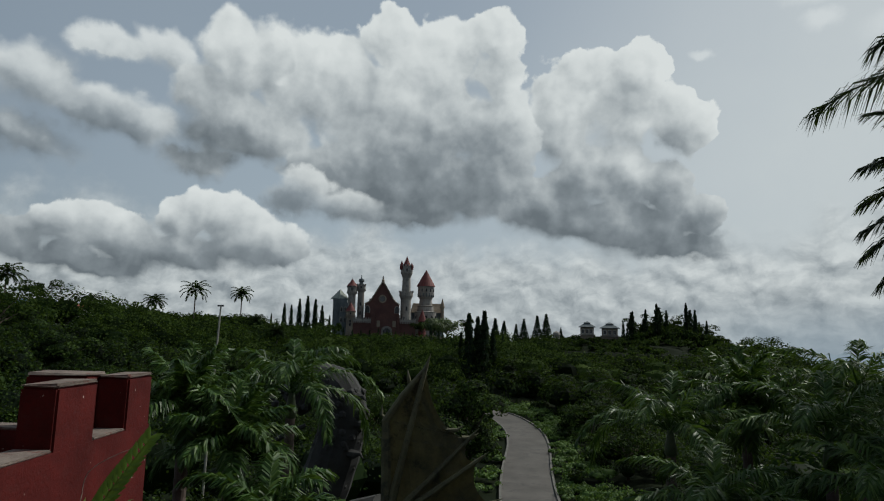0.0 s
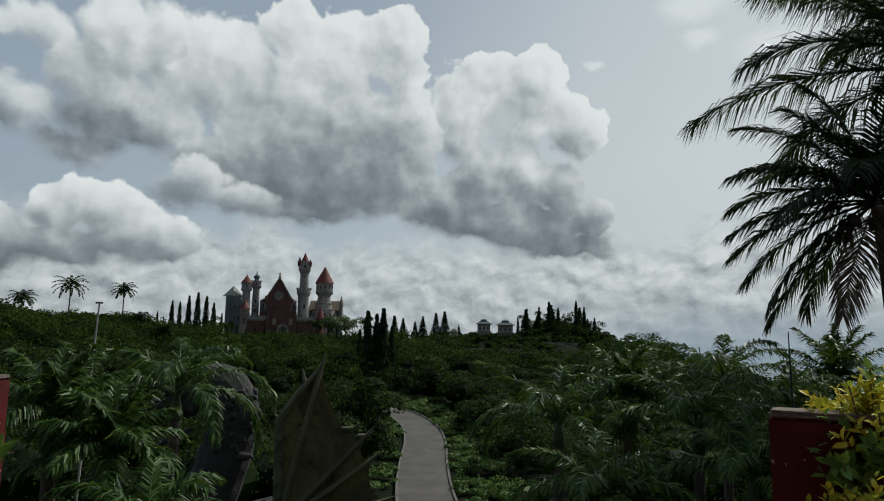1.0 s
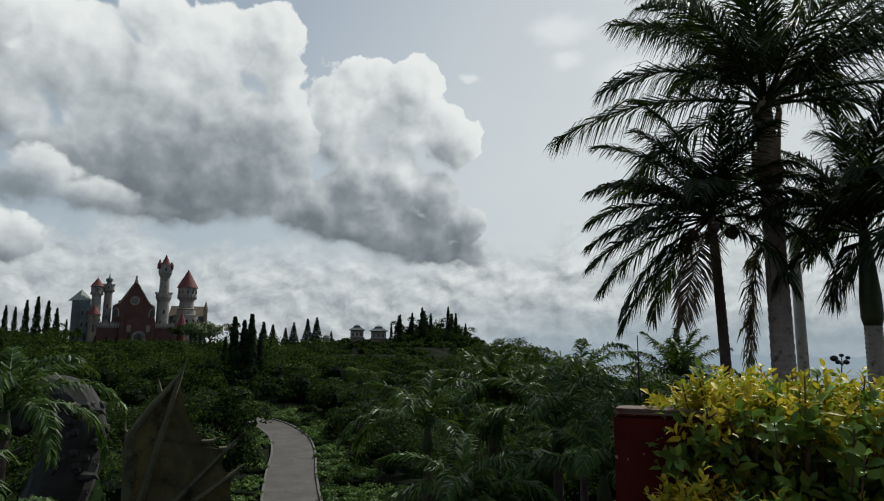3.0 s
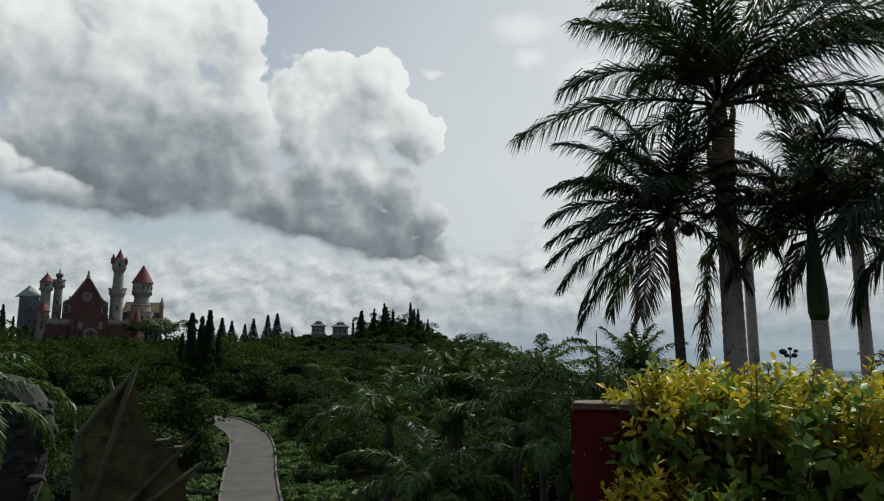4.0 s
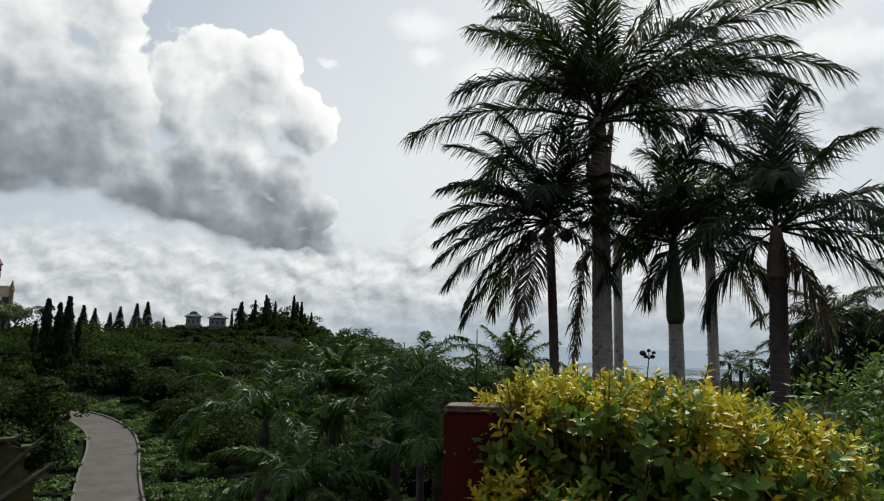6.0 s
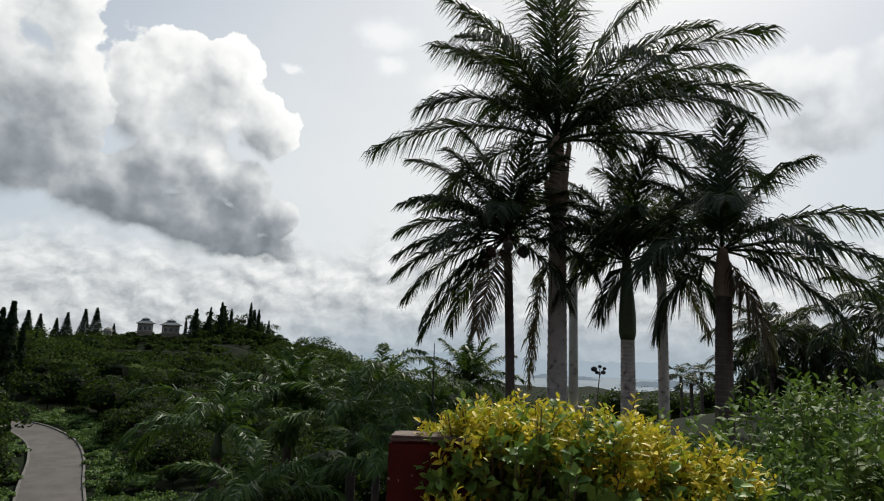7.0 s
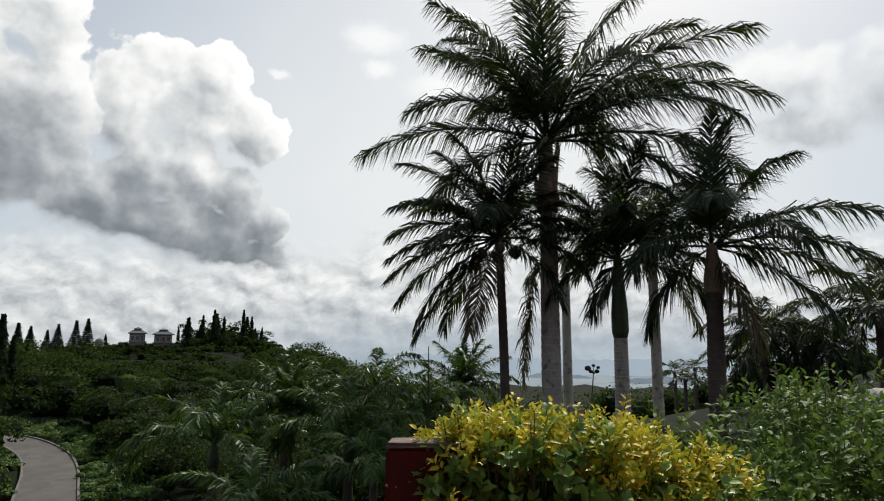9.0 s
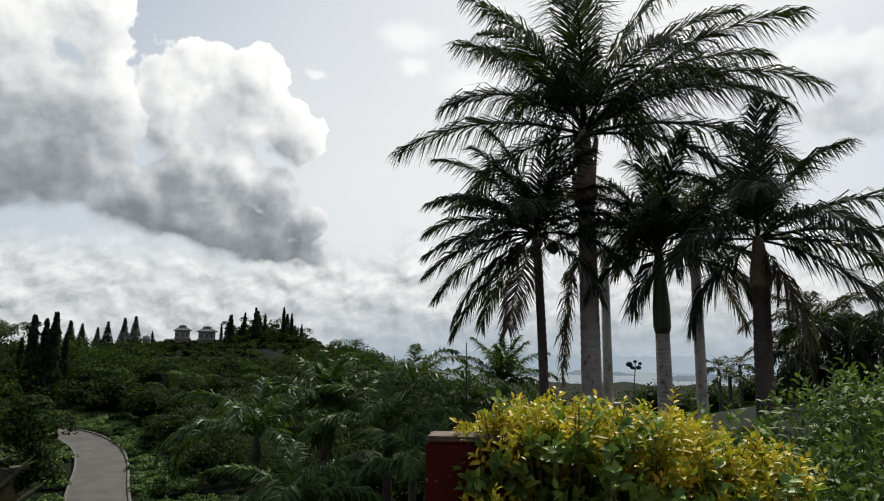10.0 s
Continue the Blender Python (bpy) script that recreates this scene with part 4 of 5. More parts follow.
def pavilion(at, turn, size, label):
    """Hill-top pavilion: two low storeys, hipped roof with wide eaves."""
    ob = thing("pavilion", Matrix.Translation(at) @ pose(0, 0, 0, 0, 0, turn), label, "house", "pavilions on the hill")
    bm = bmesh.new()
    w, h = size
    box(bm, -w / 2, w / 2, -w / 2, w / 2, -3, h)
    body = part("wall", bm, M["tan"], ob)
    bm = bmesh.new()
    lathe(bm, [(w * 0.9, h), (w * 0.9, h + 0.15), (w * 0.34, h + 1.3), (w * 0.34, h + 1.6), (w * 0.4, h + 1.65), (0.1, h + 2.2)], 4)
    bmesh.ops.rotate(bm, verts=bm.verts, cent=(0, 0, 0), matrix=Matrix.Rotation(radians(45), 3, "Z"))
    part("roof", bm, M["slate"], ob, "dark hipped roof")
    for x in (-w * 0.3, 0, w * 0.3):
        window(body, x, -w / 2, h - 2.2, w * 0.18, 1.4)
    bm = bmesh.new()
    box(bm, -w / 2 - 0.5, w / 2 + 0.5, -w / 2 - 0.5, w / 2 + 0.5, h - 2.9, h - 2.6)
    part("balcony", bm, M["stone"], ob)
    return ob


pavilion(polar(5.3, 236, 2.7), -5, (4.8, 3.6), "white hilltop pavilion with a dark hipped roof")
pavilion(polar(7.25, 236, 2.8), -7, (5.6, 3.2), "wide white hilltop pavilion with a dark hipped roof")
bm = bmesh.new()
lathe(bm, [(1.3, 0), (1.3, 2.2), (1.6, 2.3), (1.2, 3.2), (0.1, 3.8)], 12)
dome = thing("garden_kiosk", polar(2.6, 240, 1.0), "small pale garden kiosk on the ridge", "kiosk")
part("body", bm, M["stone"], dome)


def farmhouse(at, turn, w, d, h, roof, label):
    ob = thing("house", Matrix.Translation(at) @ pose(0, 0, 0, 0, 0, turn), label, "house")
    bm = bmesh.new()
    box(bm, -w / 2, w / 2, -d / 2, d / 2, -4, h)
    body = part("wall", bm, M["wallwhite"], ob)
    bm = bmesh.new()
    fs = [bm.faces.new([bm.verts.new(p) for p in ((-w / 2 - 0.6, e * (d / 2 + 0.7), h - 0.1), (w / 2 + 0.6, e * (d / 2 + 0.7), h - 0.1), (w / 2 + 0.3, 0, h + 1.5), (-w / 2 - 0.3, 0, h + 1.5))]) for e in (1, -1)]
    bmesh.ops.solidify(bm, geom=fs, thickness=0.15)
    part("roof", bm, roof, ob)
    for k in (-0.3, 0, 0.3):
        window(body, w * k, -d / 2, h - 1.9, 1.1, 1.2)


farmhouse(polar(-41.0, 176, 4.2), 41, 8, 7, 2.6, M["roofblue"], "small house with a blue metal roof among trees")
farmhouse(polar(-38.9, 172, 3.6), 36, 9, 7, 2.4, M["rooforange"], "small house with a rust orange roof among trees")
farmhouse(polar(-37.9, 162, 2.2), 38, 7, 5, 2.2, M["roofgreen"], "small house with a grey-green roof among trees")


# ---- conifers and single trees ----
def conifer_mesh(name, h, r, tiers, leaf, n, open_form):
    """Foliage of a column cypress or, open, of a tiered pine."""
    u = rng.uniform(0, 1, n) ** (1.35 if open_form else 0.9)
    z = h * (0.06 + 0.94 * u)
    env = r * (1 - u) ** (0.9 if open_form else 0.55) * np.where(u < 0.12, u / 0.12 * 0.6 + 0.4, 1)
    if open_form:
        z = h * (0.06 + 0.94 * np.round(u * tiers) / tiers) - 0.1 * r * rng.uniform(0, 1, n)
    else:
        env = env * (0.85 + 0.3 * np.sin(z * 2.3) * rng.uniform(0, 1, n))
    a = rng.uniform(0, 2 * np.pi, n)
    q = env * rng.uniform(0.25, 1.05, n) ** 0.6
    c = np.stack([q * np.cos(a), q * np.sin(a), z], 1)
    nrm = np.stack([np.cos(a), np.sin(a), np.full(n, 0.8 if open_form else 0.3)], 1) + rng.normal(size=(n, 3)) * 0.4
    v, f = leaf_quads(c, nrm, leaf, 0.6)
    return np_mesh(name, v, f, M["cypress"])


def conifer(name, label, at, h, r, tiers, n, open_form, group):
    ob = thing(name, at, label, "tree", group)
    bm = bmesh.new()
    tube(bm, [(0, 0, -0.6), (0.03 * r, 0, h * 0.5), (0, 0, h * 0.97)], [0.035 * h * 0.5, 0.02 * h * 0.5, 0.02], 6)
    part("trunk", bm, M["bark"], ob)
    part("crown", conifer_mesh("crown", h, r, tiers, max(0.3, r * 0.42), n, open_form), None, ob)
    return ob


pine = conifer("pine", "dark slender tiered pine on the ridge", (0, 0, -500), 8.0, 1.75, 14, 1000, True, "ridge pines")
column = conifer("cypress", "dark columnar cypress tree", (0, 0, -500), 11.0, 1.5, 10, 760, False, "cypress trees")
sapling = conifer("cypress", "small dark cypress in a row beside the road", (0, 0, -500), 4.0, 0.75, 8, 260, False, "cypress row")


def stand(proto, bearing, d, scale, wide=1.0, sink=0.15):
    p = polar(bearing, d)
    p.z = ground_at(p) - sink
    k = rng.uniform(0.94, 1.06)
    return copy_thing(proto, Matrix.Translation(p) @ pose(0, 0, 0, 0, 0, float(rng.uniform(0, 360))) @ Matrix.Diagonal((scale * wide * k, scale * wide * k, scale, 1)))


# along the skyline: bearing, distance, height factor
for b, d, s in ((-0.3, 240, .85), (.9, 240, .95), (1.7, 241, 1.0), (-1.0, 239, .7), (-2.1, 240, .85), (-2.9, 241, .95), (-3.7, 239, .75), (9.1, 235, 1.0), (11.4, 235, 1.05), (13.9, 234, 1.0), (14.6, 238, .7), (10.1, 238, .7), (3.0, 242, .45)):
    stand(pine, b, d, s * 1.3, 1.25)
for b, d, s in ((-3.9, 128, 1.42), (-4.5, 131, 1.3), (-5.3, 127, 1.4), (-3.1, 133, 1.05), (-6.0, 135, 1.0), (-2.2, 150, .8), (-20.0, 240, 1.4), (-19.3, 243, 1.3), (-20.7, 241, 1.25), (-21.4, 243, 1.0), (-22.0, 246, 1.0), (-18.7, 240, 1.1), (-23.1, 250, .6), (-22.6, 255, .55), (-18.6, 250, .8), (-18.0, 248, .7), (-24.0, 252, .5),
                (9.2, 228, 1.0), (10.3, 229, 1.05), (11.2, 227, 1.2), (12.0, 229, .95), (13.6, 228, 1.15), (14.3, 227, 1.0), (8.4, 229, .7), (15.2, 225, .8)):
    stand(column, b, d, s, 0.95)
# rows that lead from the castle court down to the road
for k in range(15):
    t = k / 14
    stand(sapling, -17.5 + 11 * t, 233 - 3 * t, 0.9 + 0.3 * float(rng.uniform()), 1.0)
for k in range(16):
    t = k / 15
    stand(sapling, -8.8 + 5.6 * t, 214 - 108 * t ** 0.8, 2.1 - 0.9 * t, 0.75)
for b, d, s in ((-15.0, 34, .55), (-13.4, 33, .6), (-3.0, 46, .7), (-4.6, 44, .6), (-12.6, 36, .5)):
    stand(sapling, b, d, s)
for proto in (pine, column, sapling):
    for o in (*proto.children_recursive, proto):
        bpy.data.objects.remove(o)


def broad_tree(name, label, bearing, d, h, w, mat, n, leaf, lobes=9, group="", flat_top=0.7):
    """Broad-leaved tree: forked tapered trunk and a lobed, gappy crown."""
    p = polar(bearing, d)
    p.z = ground_at(p) - 0.2
    ob = thing(name, p, label, "tree", group)
    pts = rng.normal(size=(lobes, 3)) * np.array([w * 0.26, w * 0.26, h * 0.11]) + np.array([0, 0, h * 0.68])
    lr = rng.uniform(0.18, 0.30, lobes) * w
    bm = bmesh.new()
    fork = Vector((0, 0, h * 0.35))
    tube(bm, [(0, 0, -0.4), (0.02 * h, 0, h * 0.18), fork], [0.035 * h, 0.026 * h, 0.022 * h], 7)
    for q in pts:
        q = Vector(q)
        tube(bm, [fork, fork.lerp(q, 0.5) + Vector((0, 0, 0.04 * h)), q], [0.016 * h, 0.01 * h, 0.003 * h], 5)
    part("trunk", bm, M["bark"], ob)
    c, dr = crown_points(n, pts, lr, flat_top)
    v, f = leaf_quads(c, dr * 1.0 + rng.normal(size=dr.shape) * 0.4 + np.array([0, 0, 0.25]), leaf)
    part("crown", np_mesh("crown", v, f, mat), None, ob)
    return ob


broad_tree("tree", "yellow-green rounded tree beside the castle", -8.6, 244, 8.5, 8.5, M["bright"], 3600, 0.6, 20, flat_top=1.15)
broad_tree("tree", "bright green rounded tree beside the castle", -7.3, 244, 8.0, 8.5, M["bright"], 3400, 0.6, 20, flat_top=1.15)
broad_tree("tree", "dark green tree below the keep", -9.6, 247, 7.0, 6.5, M["woods"], 1100, 0.6)
broad_tree("tree", "open dark tree on the ridge", -5.6, 248, 9.0, 5.5, M["woods"], 1000, 0.55)
broad_tree("tree", "round dark tree standing alone on the slope", 18.9, 200, 8.0, 9.0, M["woods"], 1900, 0.5)
for b, d, h, w in ((11.0, 236, 8.5, 8), (12.6, 238, 9, 9), (14.8, 232, 7.5, 8), (16.2, 226, 6.5, 8), (9.6, 240, 7, 7), (20.6, 188, 5.5, 7), (22.2, 182, 6.0, 7), (23.4, 176, 6.0, 8), (24.2, 170, 5.0, 7), (-42.6, 130, 11, 10), (-44, 120, 11, 10), (-40.6, 192, 11, 8), (-36.4, 150, 7.5, 8), (-34.6, 160, 7.5, 9), (-31.5, 170, 8, 9), (-33, 150, 7, 8), (-28, 180, 6.5, 8), (-26.6, 190, 6, 7), (-17.6, 255, 7, 6), (-18.8, 258, 7, 6)):
    broad_tree("tree", "dense dark green tree on the ridge line", b, d, h, w, M["woods"], 1300, 0.55, group="ridge trees")
broad_tree("tree", "broad dark green tree overhanging the road", -6.2, 50, 9.8, 6.8, M["scrub"], 9500, 0.32, 18, flat_top=0.7)
broad_tree("tree", "broad dark green tree beside the road", -8.2, 70, 6.5, 9.0, M["scrub"], 5200, 0.34, 14, flat_top=0.5)
broad_tree("tree", "broad dark green tree in the valley", -13.5, 78, 6.5, 9.5, M["scrub"], 4600, 0.36, 14, flat_top=0.5)
for b, d, h, w in ((8.5, 66, 6, 8), (12, 80, 6, 9), (5.5, 88, 5, 7), (-20, 84, 6.5, 9), (-30, 80, 7, 9), (-36, 72, 7.5, 9), (16, 74, 5.5, 8), (22, 84, 6, 9), (4.0, 112, 6, 8), (9.5, 120, 6, 9), (-26, 104, 7, 9), (-40, 100, 7, 9), (-18, 122, 6, 9)):
    broad_tree("tree", "dense green tree in the valley", b, d, h, w, M["scrub"], 3000, 0.005 * d, 12, group="valley trees", flat_top=0.6)


# ---- palms ----
def frond_mesh(L, rise, bend, n, leaf, wide, plume, droop, mat, seed):
    """A feather frond heading +x: arched rib with two rows of strap leaflets."""
    g = np.random.default_rng(seed)
    m = 24
    s = np.linspace(0, 1, m)
    ang = np.radians(rise - bend * s ** 1.25)
    px = np.concatenate([[0], np.cumsum(np.cos(ang[:-1]) * L / (m - 1))])
    pz = np.concatenate([[0], np.cumsum(np.sin(ang[:-1]) * L / (m - 1))])
    sway = 0.05 * L * g.normal() * s ** 2
    rib = np.stack([px, sway, pz], 1)
    rr_ = 0.011 * L * (1 - 0.85 * s)
    rv = np.concatenate([rib + np.stack([0 * s, rr_ * y, rr_ * z], 1) for y, z in ((1, 0), (0, 1), (-1, 0), (0, -1))])
    rf = [[j * m + i, j * m + i + 1, ((j + 1) % 4) * m + i + 1, ((j + 1) % 4) * m + i] for j in range(4) for i in range(m - 1)]
    u = np.repeat(np.linspace(0.14, 0.995, n), 2) + g.normal(size=2 * n) * 0.004
    side = np.tile([1.0, -1.0], n)
    base = np.stack([np.interp(u, s, rib[:, k]) for k in range(3)], 1)
    a = np.interp(u, s, ang)
    tan = np.stack([np.cos(a), 0 * a, np.sin(a)], 1)
    up = np.stack([-np.sin(a), 0 * a, np.cos(a)], 1)
    roll = np.radians(g.normal(size=2 * n) * plume)
    fwd = np.radians(28 + 34 * u + g.normal(size=2 * n) * 4)
    out = side[:, None] * np.array([0, 1.0, 0]) * np.cos(roll)[:, None] + up * np.sin(roll)[:, None]
    d1 = out * np.cos(fwd)[:, None] + tan * np.sin(fwd)[:, None]
    ll = leaf * (0.35 + 0.65 * np.sin(np.pi * np.clip(u, 0, 1) ** 0.75) ** 0.6) * g.uniform(0.86, 1.1, 2 * n)
    d2 = d1 + np.array([0, 0, -1.0]) * (droop * g.uniform(0.6, 1.4, 2 * n))[:, None]
    d2 /= np.linalg.norm(d2, axis=1, keepdims=True)
    across = np.cross(d1, up)
    across /= np.maximum(np.linalg.norm(across, axis=1, keepdims=True), 1e-6)
    across = across * 0.75 + up * 0.45 * g.normal(size=(2 * n, 1))
    p0, p1 = base, base + d1 * (ll * 0.45)[:, None]
    p2 = p1 + d2 * (ll * 0.55)[:, None]
    w = wide
    lv = np.stack([p0 - across * w * 0.35, p0 + across * w * 0.35, p1 - across * w * 0.5, p1 + across * w * 0.5, p2 - across * w * 0.06, p2 + across * w * 0.06], 1).reshape(-1, 3)
    k = np.arange(2 * n)[:, None] * 6
    lf = np.concatenate([k + np.array([[0, 1, 3, 2]]), k + np.array([[2, 3, 5, 4]])])
    v, f = joined([(rv, rf), (lv, lf)])
    return np_mesh("frond", v, f, mat)


frond_seed = 100


def put_fronds(ob, top, facing, fronds, n, leaf, wide, plume, droop, mat, old=None):
    """fronds: (turn from the facing bearing, rise, bend, length)."""
    global frond_seed
    for turn, rise, bend, L in fronds:
        frond_seed += 1
        dry = rise < -50
        me = frond_mesh(L, rise, bend, n, leaf, wide, plume, droop, M["dry"] if dry else mat, frond_seed)
        fr = part("frond", me, None, ob, "dry brown hanging frond" if dry else "")
        fr.matrix_basis = Matrix.Translation(top) @ pose(0, 0, 0, 0, 0, 90 - (facing + turn))


def trunk_mesh(h, r0, r1, lean, bulge=0.0, rings=30):
    bm = bmesh.new()
    pts, rad = [], []
    for i in range(rings + 1):
        t = i / rings
        for e in (0, 1):
            pts.append((lean[0] * t * t, lean[1] * t * t, -0.5 + (h + 0.5) * (t + e * 0.82 / rings)))
            rad.append((r0 + (r1 - r0) * t + bulge * math.exp(-((t - 0.45) / 0.2) ** 2)) * (1.035 if e else 0.985))
    return tube(bm, pts[:-1], rad[:-1], 14)


def palm(name, label, bearing, d, base_z, top_z, r, fronds, n, leaf, wide, plume, droop, trunk_mat, shaft=0.0, lean=(0, 0), mat=None, category="palm", group="", shaft_mat=None):
    p = polar(bearing, d, base_z)
    ob = thing(name, p, label, category, group)
    h = top_z - base_z - shaft
    part("trunk", trunk_mesh(h, r * 1.12, r * 0.92, lean), trunk_mat, ob, smooth=False)
    top = Vector((lean[0], lean[1], h))
    if shaft:
        bm = bmesh.new()
        tube(bm, [top + Vector((0, 0, k * shaft)) for k in (-0.04, 0.05, 0.3, 0.65, 1.0, 1.12)], [r * q for q in (0.95, 1.18, 1.16, 0.85, 0.6, 0.3)], 14)
        part("crown_shaft", bm, shaft_mat or M["shaft"], ob, smooth=True)
        top = top + Vector((0, 0, shaft))
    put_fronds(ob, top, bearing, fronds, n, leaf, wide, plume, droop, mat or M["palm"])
    return ob, top


SPRAY = [(-86, 62, 48, 4.5), (-95, 46, 76, 3.8), (-88, 20, 52, 4.9), (-70, 4, 58, 3.6), (-75, 74, 40, 5.0), (20, 84, 30, 5.2), (-150, 82, 34, 5.0), (88, 62, 50, 5.2), (92, 37, 66, 5.6), (85, 13, 58, 5.2), (104, -4, 56, 4.2),
         (70, 76, 40, 5.0), (0, 68, 56, 4.6), (180, 72, 50, 4.6), (30, 46, 80, 4.2), (-150, 52, 78, 4.2), (150, 44, 85, 4.2), (-35, 58, 70, 4.6), (60, 54, 66, 4.8), (-60, 66, 50, 5.0), (76, 50, 60, 5.2), (115, 26, 74, 4.8), (98, 48, 56, 5.4), (-100, 72, 46, 4.8)]
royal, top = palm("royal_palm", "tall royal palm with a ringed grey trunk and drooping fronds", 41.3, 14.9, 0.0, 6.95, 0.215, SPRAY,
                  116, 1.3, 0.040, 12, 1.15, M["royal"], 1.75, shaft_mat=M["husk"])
bm = bmesh.new()
for k in range(7):
    a, z = k * 2.4, top.z - 1.75 + 0.24 * k
    tube(bm, [top + Vector((0.2 * math.cos(a), 0.2 * math.sin(a), z - top.z)), top + Vector((0.27 * math.cos(a), 0.27 * math.sin(a), z - top.z + 0.35)), top + Vector((0.3 * math.cos(a + 0.3), 0.3 * math.sin(a + 0.3), z - top.z + 0.75))], [0.09, 0.07, 0.015], 6)
part("leaf_sheath", bm, M["husk"], royal, "peeling brown leaf sheaths")
put_fronds(royal, Vector((-0.28, 0.12, 4.0)), 41.3, [(-70, -76, 10, 3.1), (-100, -80, 8, 2.6)], 70, 0.55, 0.04, 25, 1.6, M["dry"])

COCO = [(-88, 28, 60, 2.7), (-95, 8, 45, 2.6), (-80, -12, 45, 2.9), (-100, -30, 40, 2.8), (-60, -38, 36, 2.6), (-85, 50, 70, 2.6), (60, 62, 70, 2.4), (95, 35, 80, 2.4), (90, 5, 70, 2.4), (110, -25, 50, 2.2),
        (-30, 70, 50, 2.5), (180, 40, 90, 2.4), (0, 45, 90, 2.3), (-140, 20, 80, 2.4), (-150, -55, 25, 2.4), (140, 65, 60, 2.4), (-110, 75, 50, 2.5), (-70, 82, 40, 3.1), (-92, 62, 55, 3.1), (-60, 45, 60, 2.8), (40, 80, 40, 3.0), (100, 78, 45, 2.9), (170, 72, 60, 2.8), (-120, 40, 70, 2.8), (-90, -2, 40, 2.8), (20, 60, 70, 2.7), (75, 48, 70, 2.6), (-86, -40, 24, 3.0)]
coconut, top = palm("coconut_palm", "coconut palm with dark drooping fronds and hanging nuts", 37.2, 14.2, -0.3, 4.35, 0.10, COCO, 92, 0.8, 0.036, 10, 0.75, M["coco"], lean=(-0.25, -0.1))
for k in range(6):
    a = k * 1.05
    bm = bmesh.new()
    q = top + Vector((0.42 * math.cos(a), 0.42 * math.sin(a), -0.28 - 0.1 * (k % 2)))
    bmesh.ops.create_icosphere(bm, subdivisions=2, radius=0.105, matrix=Matrix.Translation(q) @ Matrix.Diagonal((1, 1, 1.2, 1)))
    tube(bm, [top + Vector((0, 0, 0.05)), top.lerp(q, 0.6) + Vector((0, 0, 0.16)), q], [0.02, 0.016, 0.012], 5)
    part("nut", bm, M["coco"], coconut, "dark coconut", smooth=True)

ROYAL_SMALL = [(-90, 52, 80, 2.6), (-80, 22, 75, 2.4), (-100, -5, 60, 2.0), (-60, 75, 50, 2.8), (0, 80, 30, 2.9), (60, 72, 55, 2.7), (90, 48, 80, 2.7), (100, 20, 75, 2.5), (120, 60, 70, 2.5), (180, 55, 80, 2.5), (-130, 45, 85, 2.4), (75, 0, 60, 2.3), (-30, 40, 90, 2.4), (-70, -50, 30, 1.4), (-75, 66, 62, 3.0), (78, 64, 62, 3.0), (-20, 84, 24, 3.1), (150, 78, 40, 2.9), (30, 58, 80, 2.7), (-88, 36, 70, 2.8)]
palm("royal_palm", "young royal palm with a swollen green crown shaft", 47.4, 15.0, -0.1, 3.95, 0.165, ROYAL_SMALL, 92, 0.95, 0.036, 12, 1.0, M["royal"], 1.75)
palm("coconut_palm", "slim grey-trunked palm among the royal palms", 50.3, 17.5, -0.3, 4.7, 0.13, [(-90, 45, 80, 2.8), (-70, 10, 70, 2.6), (-110, 70, 50, 2.8), (0, 70, 50, 2.8), (60, 50, 80, 2.8), (90, 20, 70, 2.8), (100, -35, 45, 2.8), (75, -55, 20, 2.6), (180, 45, 85, 2.7), (120, 65, 70, 2.6), (-140, 30, 80, 2.6)], 84, 0.9, 0.036, 12, 0.9, M["royal"])
palm("royal_palm", "leaning royal palm with long fronds sweeping sideways", 55.0, 13.2, -0.1, 3.9, 0.165, [(88, 34, 64, 3.3), (96, 12, 58, 3.2), (80, 2, 48, 2.9), (100, -18, 45, 2.6), (10, 84, 14, 3.2), (40, 82, 20, 3.0), (-60, 68, 60, 2.8), (-90, 40, 80, 2.7), (-95, 8, 75, 2.5), (180, 50, 90, 2.6), (140, 30, 90, 2.6), (-140, 20, 90, 2.5), (-80, -30, 50, 2.2), (70, 72, 60, 2.8), (-20, 80, 30, 3.0), (110, -60, 20, 2.0)],
     92, 0.95, 0.038, 12, 1.0, M["coco"], 0.9, lean=(0.12, 0), shaft_mat=M["husk"])

DARK = [(a, r, 75, L) for a, r, L in ((-90, 30, 2.6), (-60, 65, 2.4), (-110, 5, 2.4), (0, 70, 2.4), (60, 60, 2.5), (90, 28, 2.6), (110, -5, 2.3), (150, 50, 2.4), (180, 20, 2.4), (-150, 40, 2.3), (30, 30, 2.5), (-30, 15, 2.4), (130, -40, 2.0), (-100, -45, 2.0))]
for b, d, z0, z1, k in ((58.6, 27, -0.8, 2.6, 1.0), (60.8, 30, -0.5, 2.2, 0.9), (63.2, 28, 0.2, 2.0, 0.9), (66.5, 24, 0.6, 3.2, 1.15), (69.5, 26, 0.8, 3.8, 1.1), (57.0, 34, -1.2, 1.6, 0.8)):
    palm("coconut_palm", "dark coconut palm in the grove beyond the shrubs", b, d, z0, z1, 0.13, [(a, r, e, L * k) for a, r, e, L in DARK], 60, 0.75, 0.06, 22, 0.8, M["coco"], group="coconut grove")
for b, d, z1 in ((51.6, 48, 0.4), (53.2, 50, 0.6), (52.4, 44, 0.0)):
    palm("fan_palm", "small dark palm at the wood's edge", b, d, z1 - 2.5, z1, 0.12, [(k * 45, 50 - 40 * (k % 2), 70, 1.5) for k in range(8)], 26, 0.6, 0.06, 20, 0.4, M["coco"], group="edge palms")

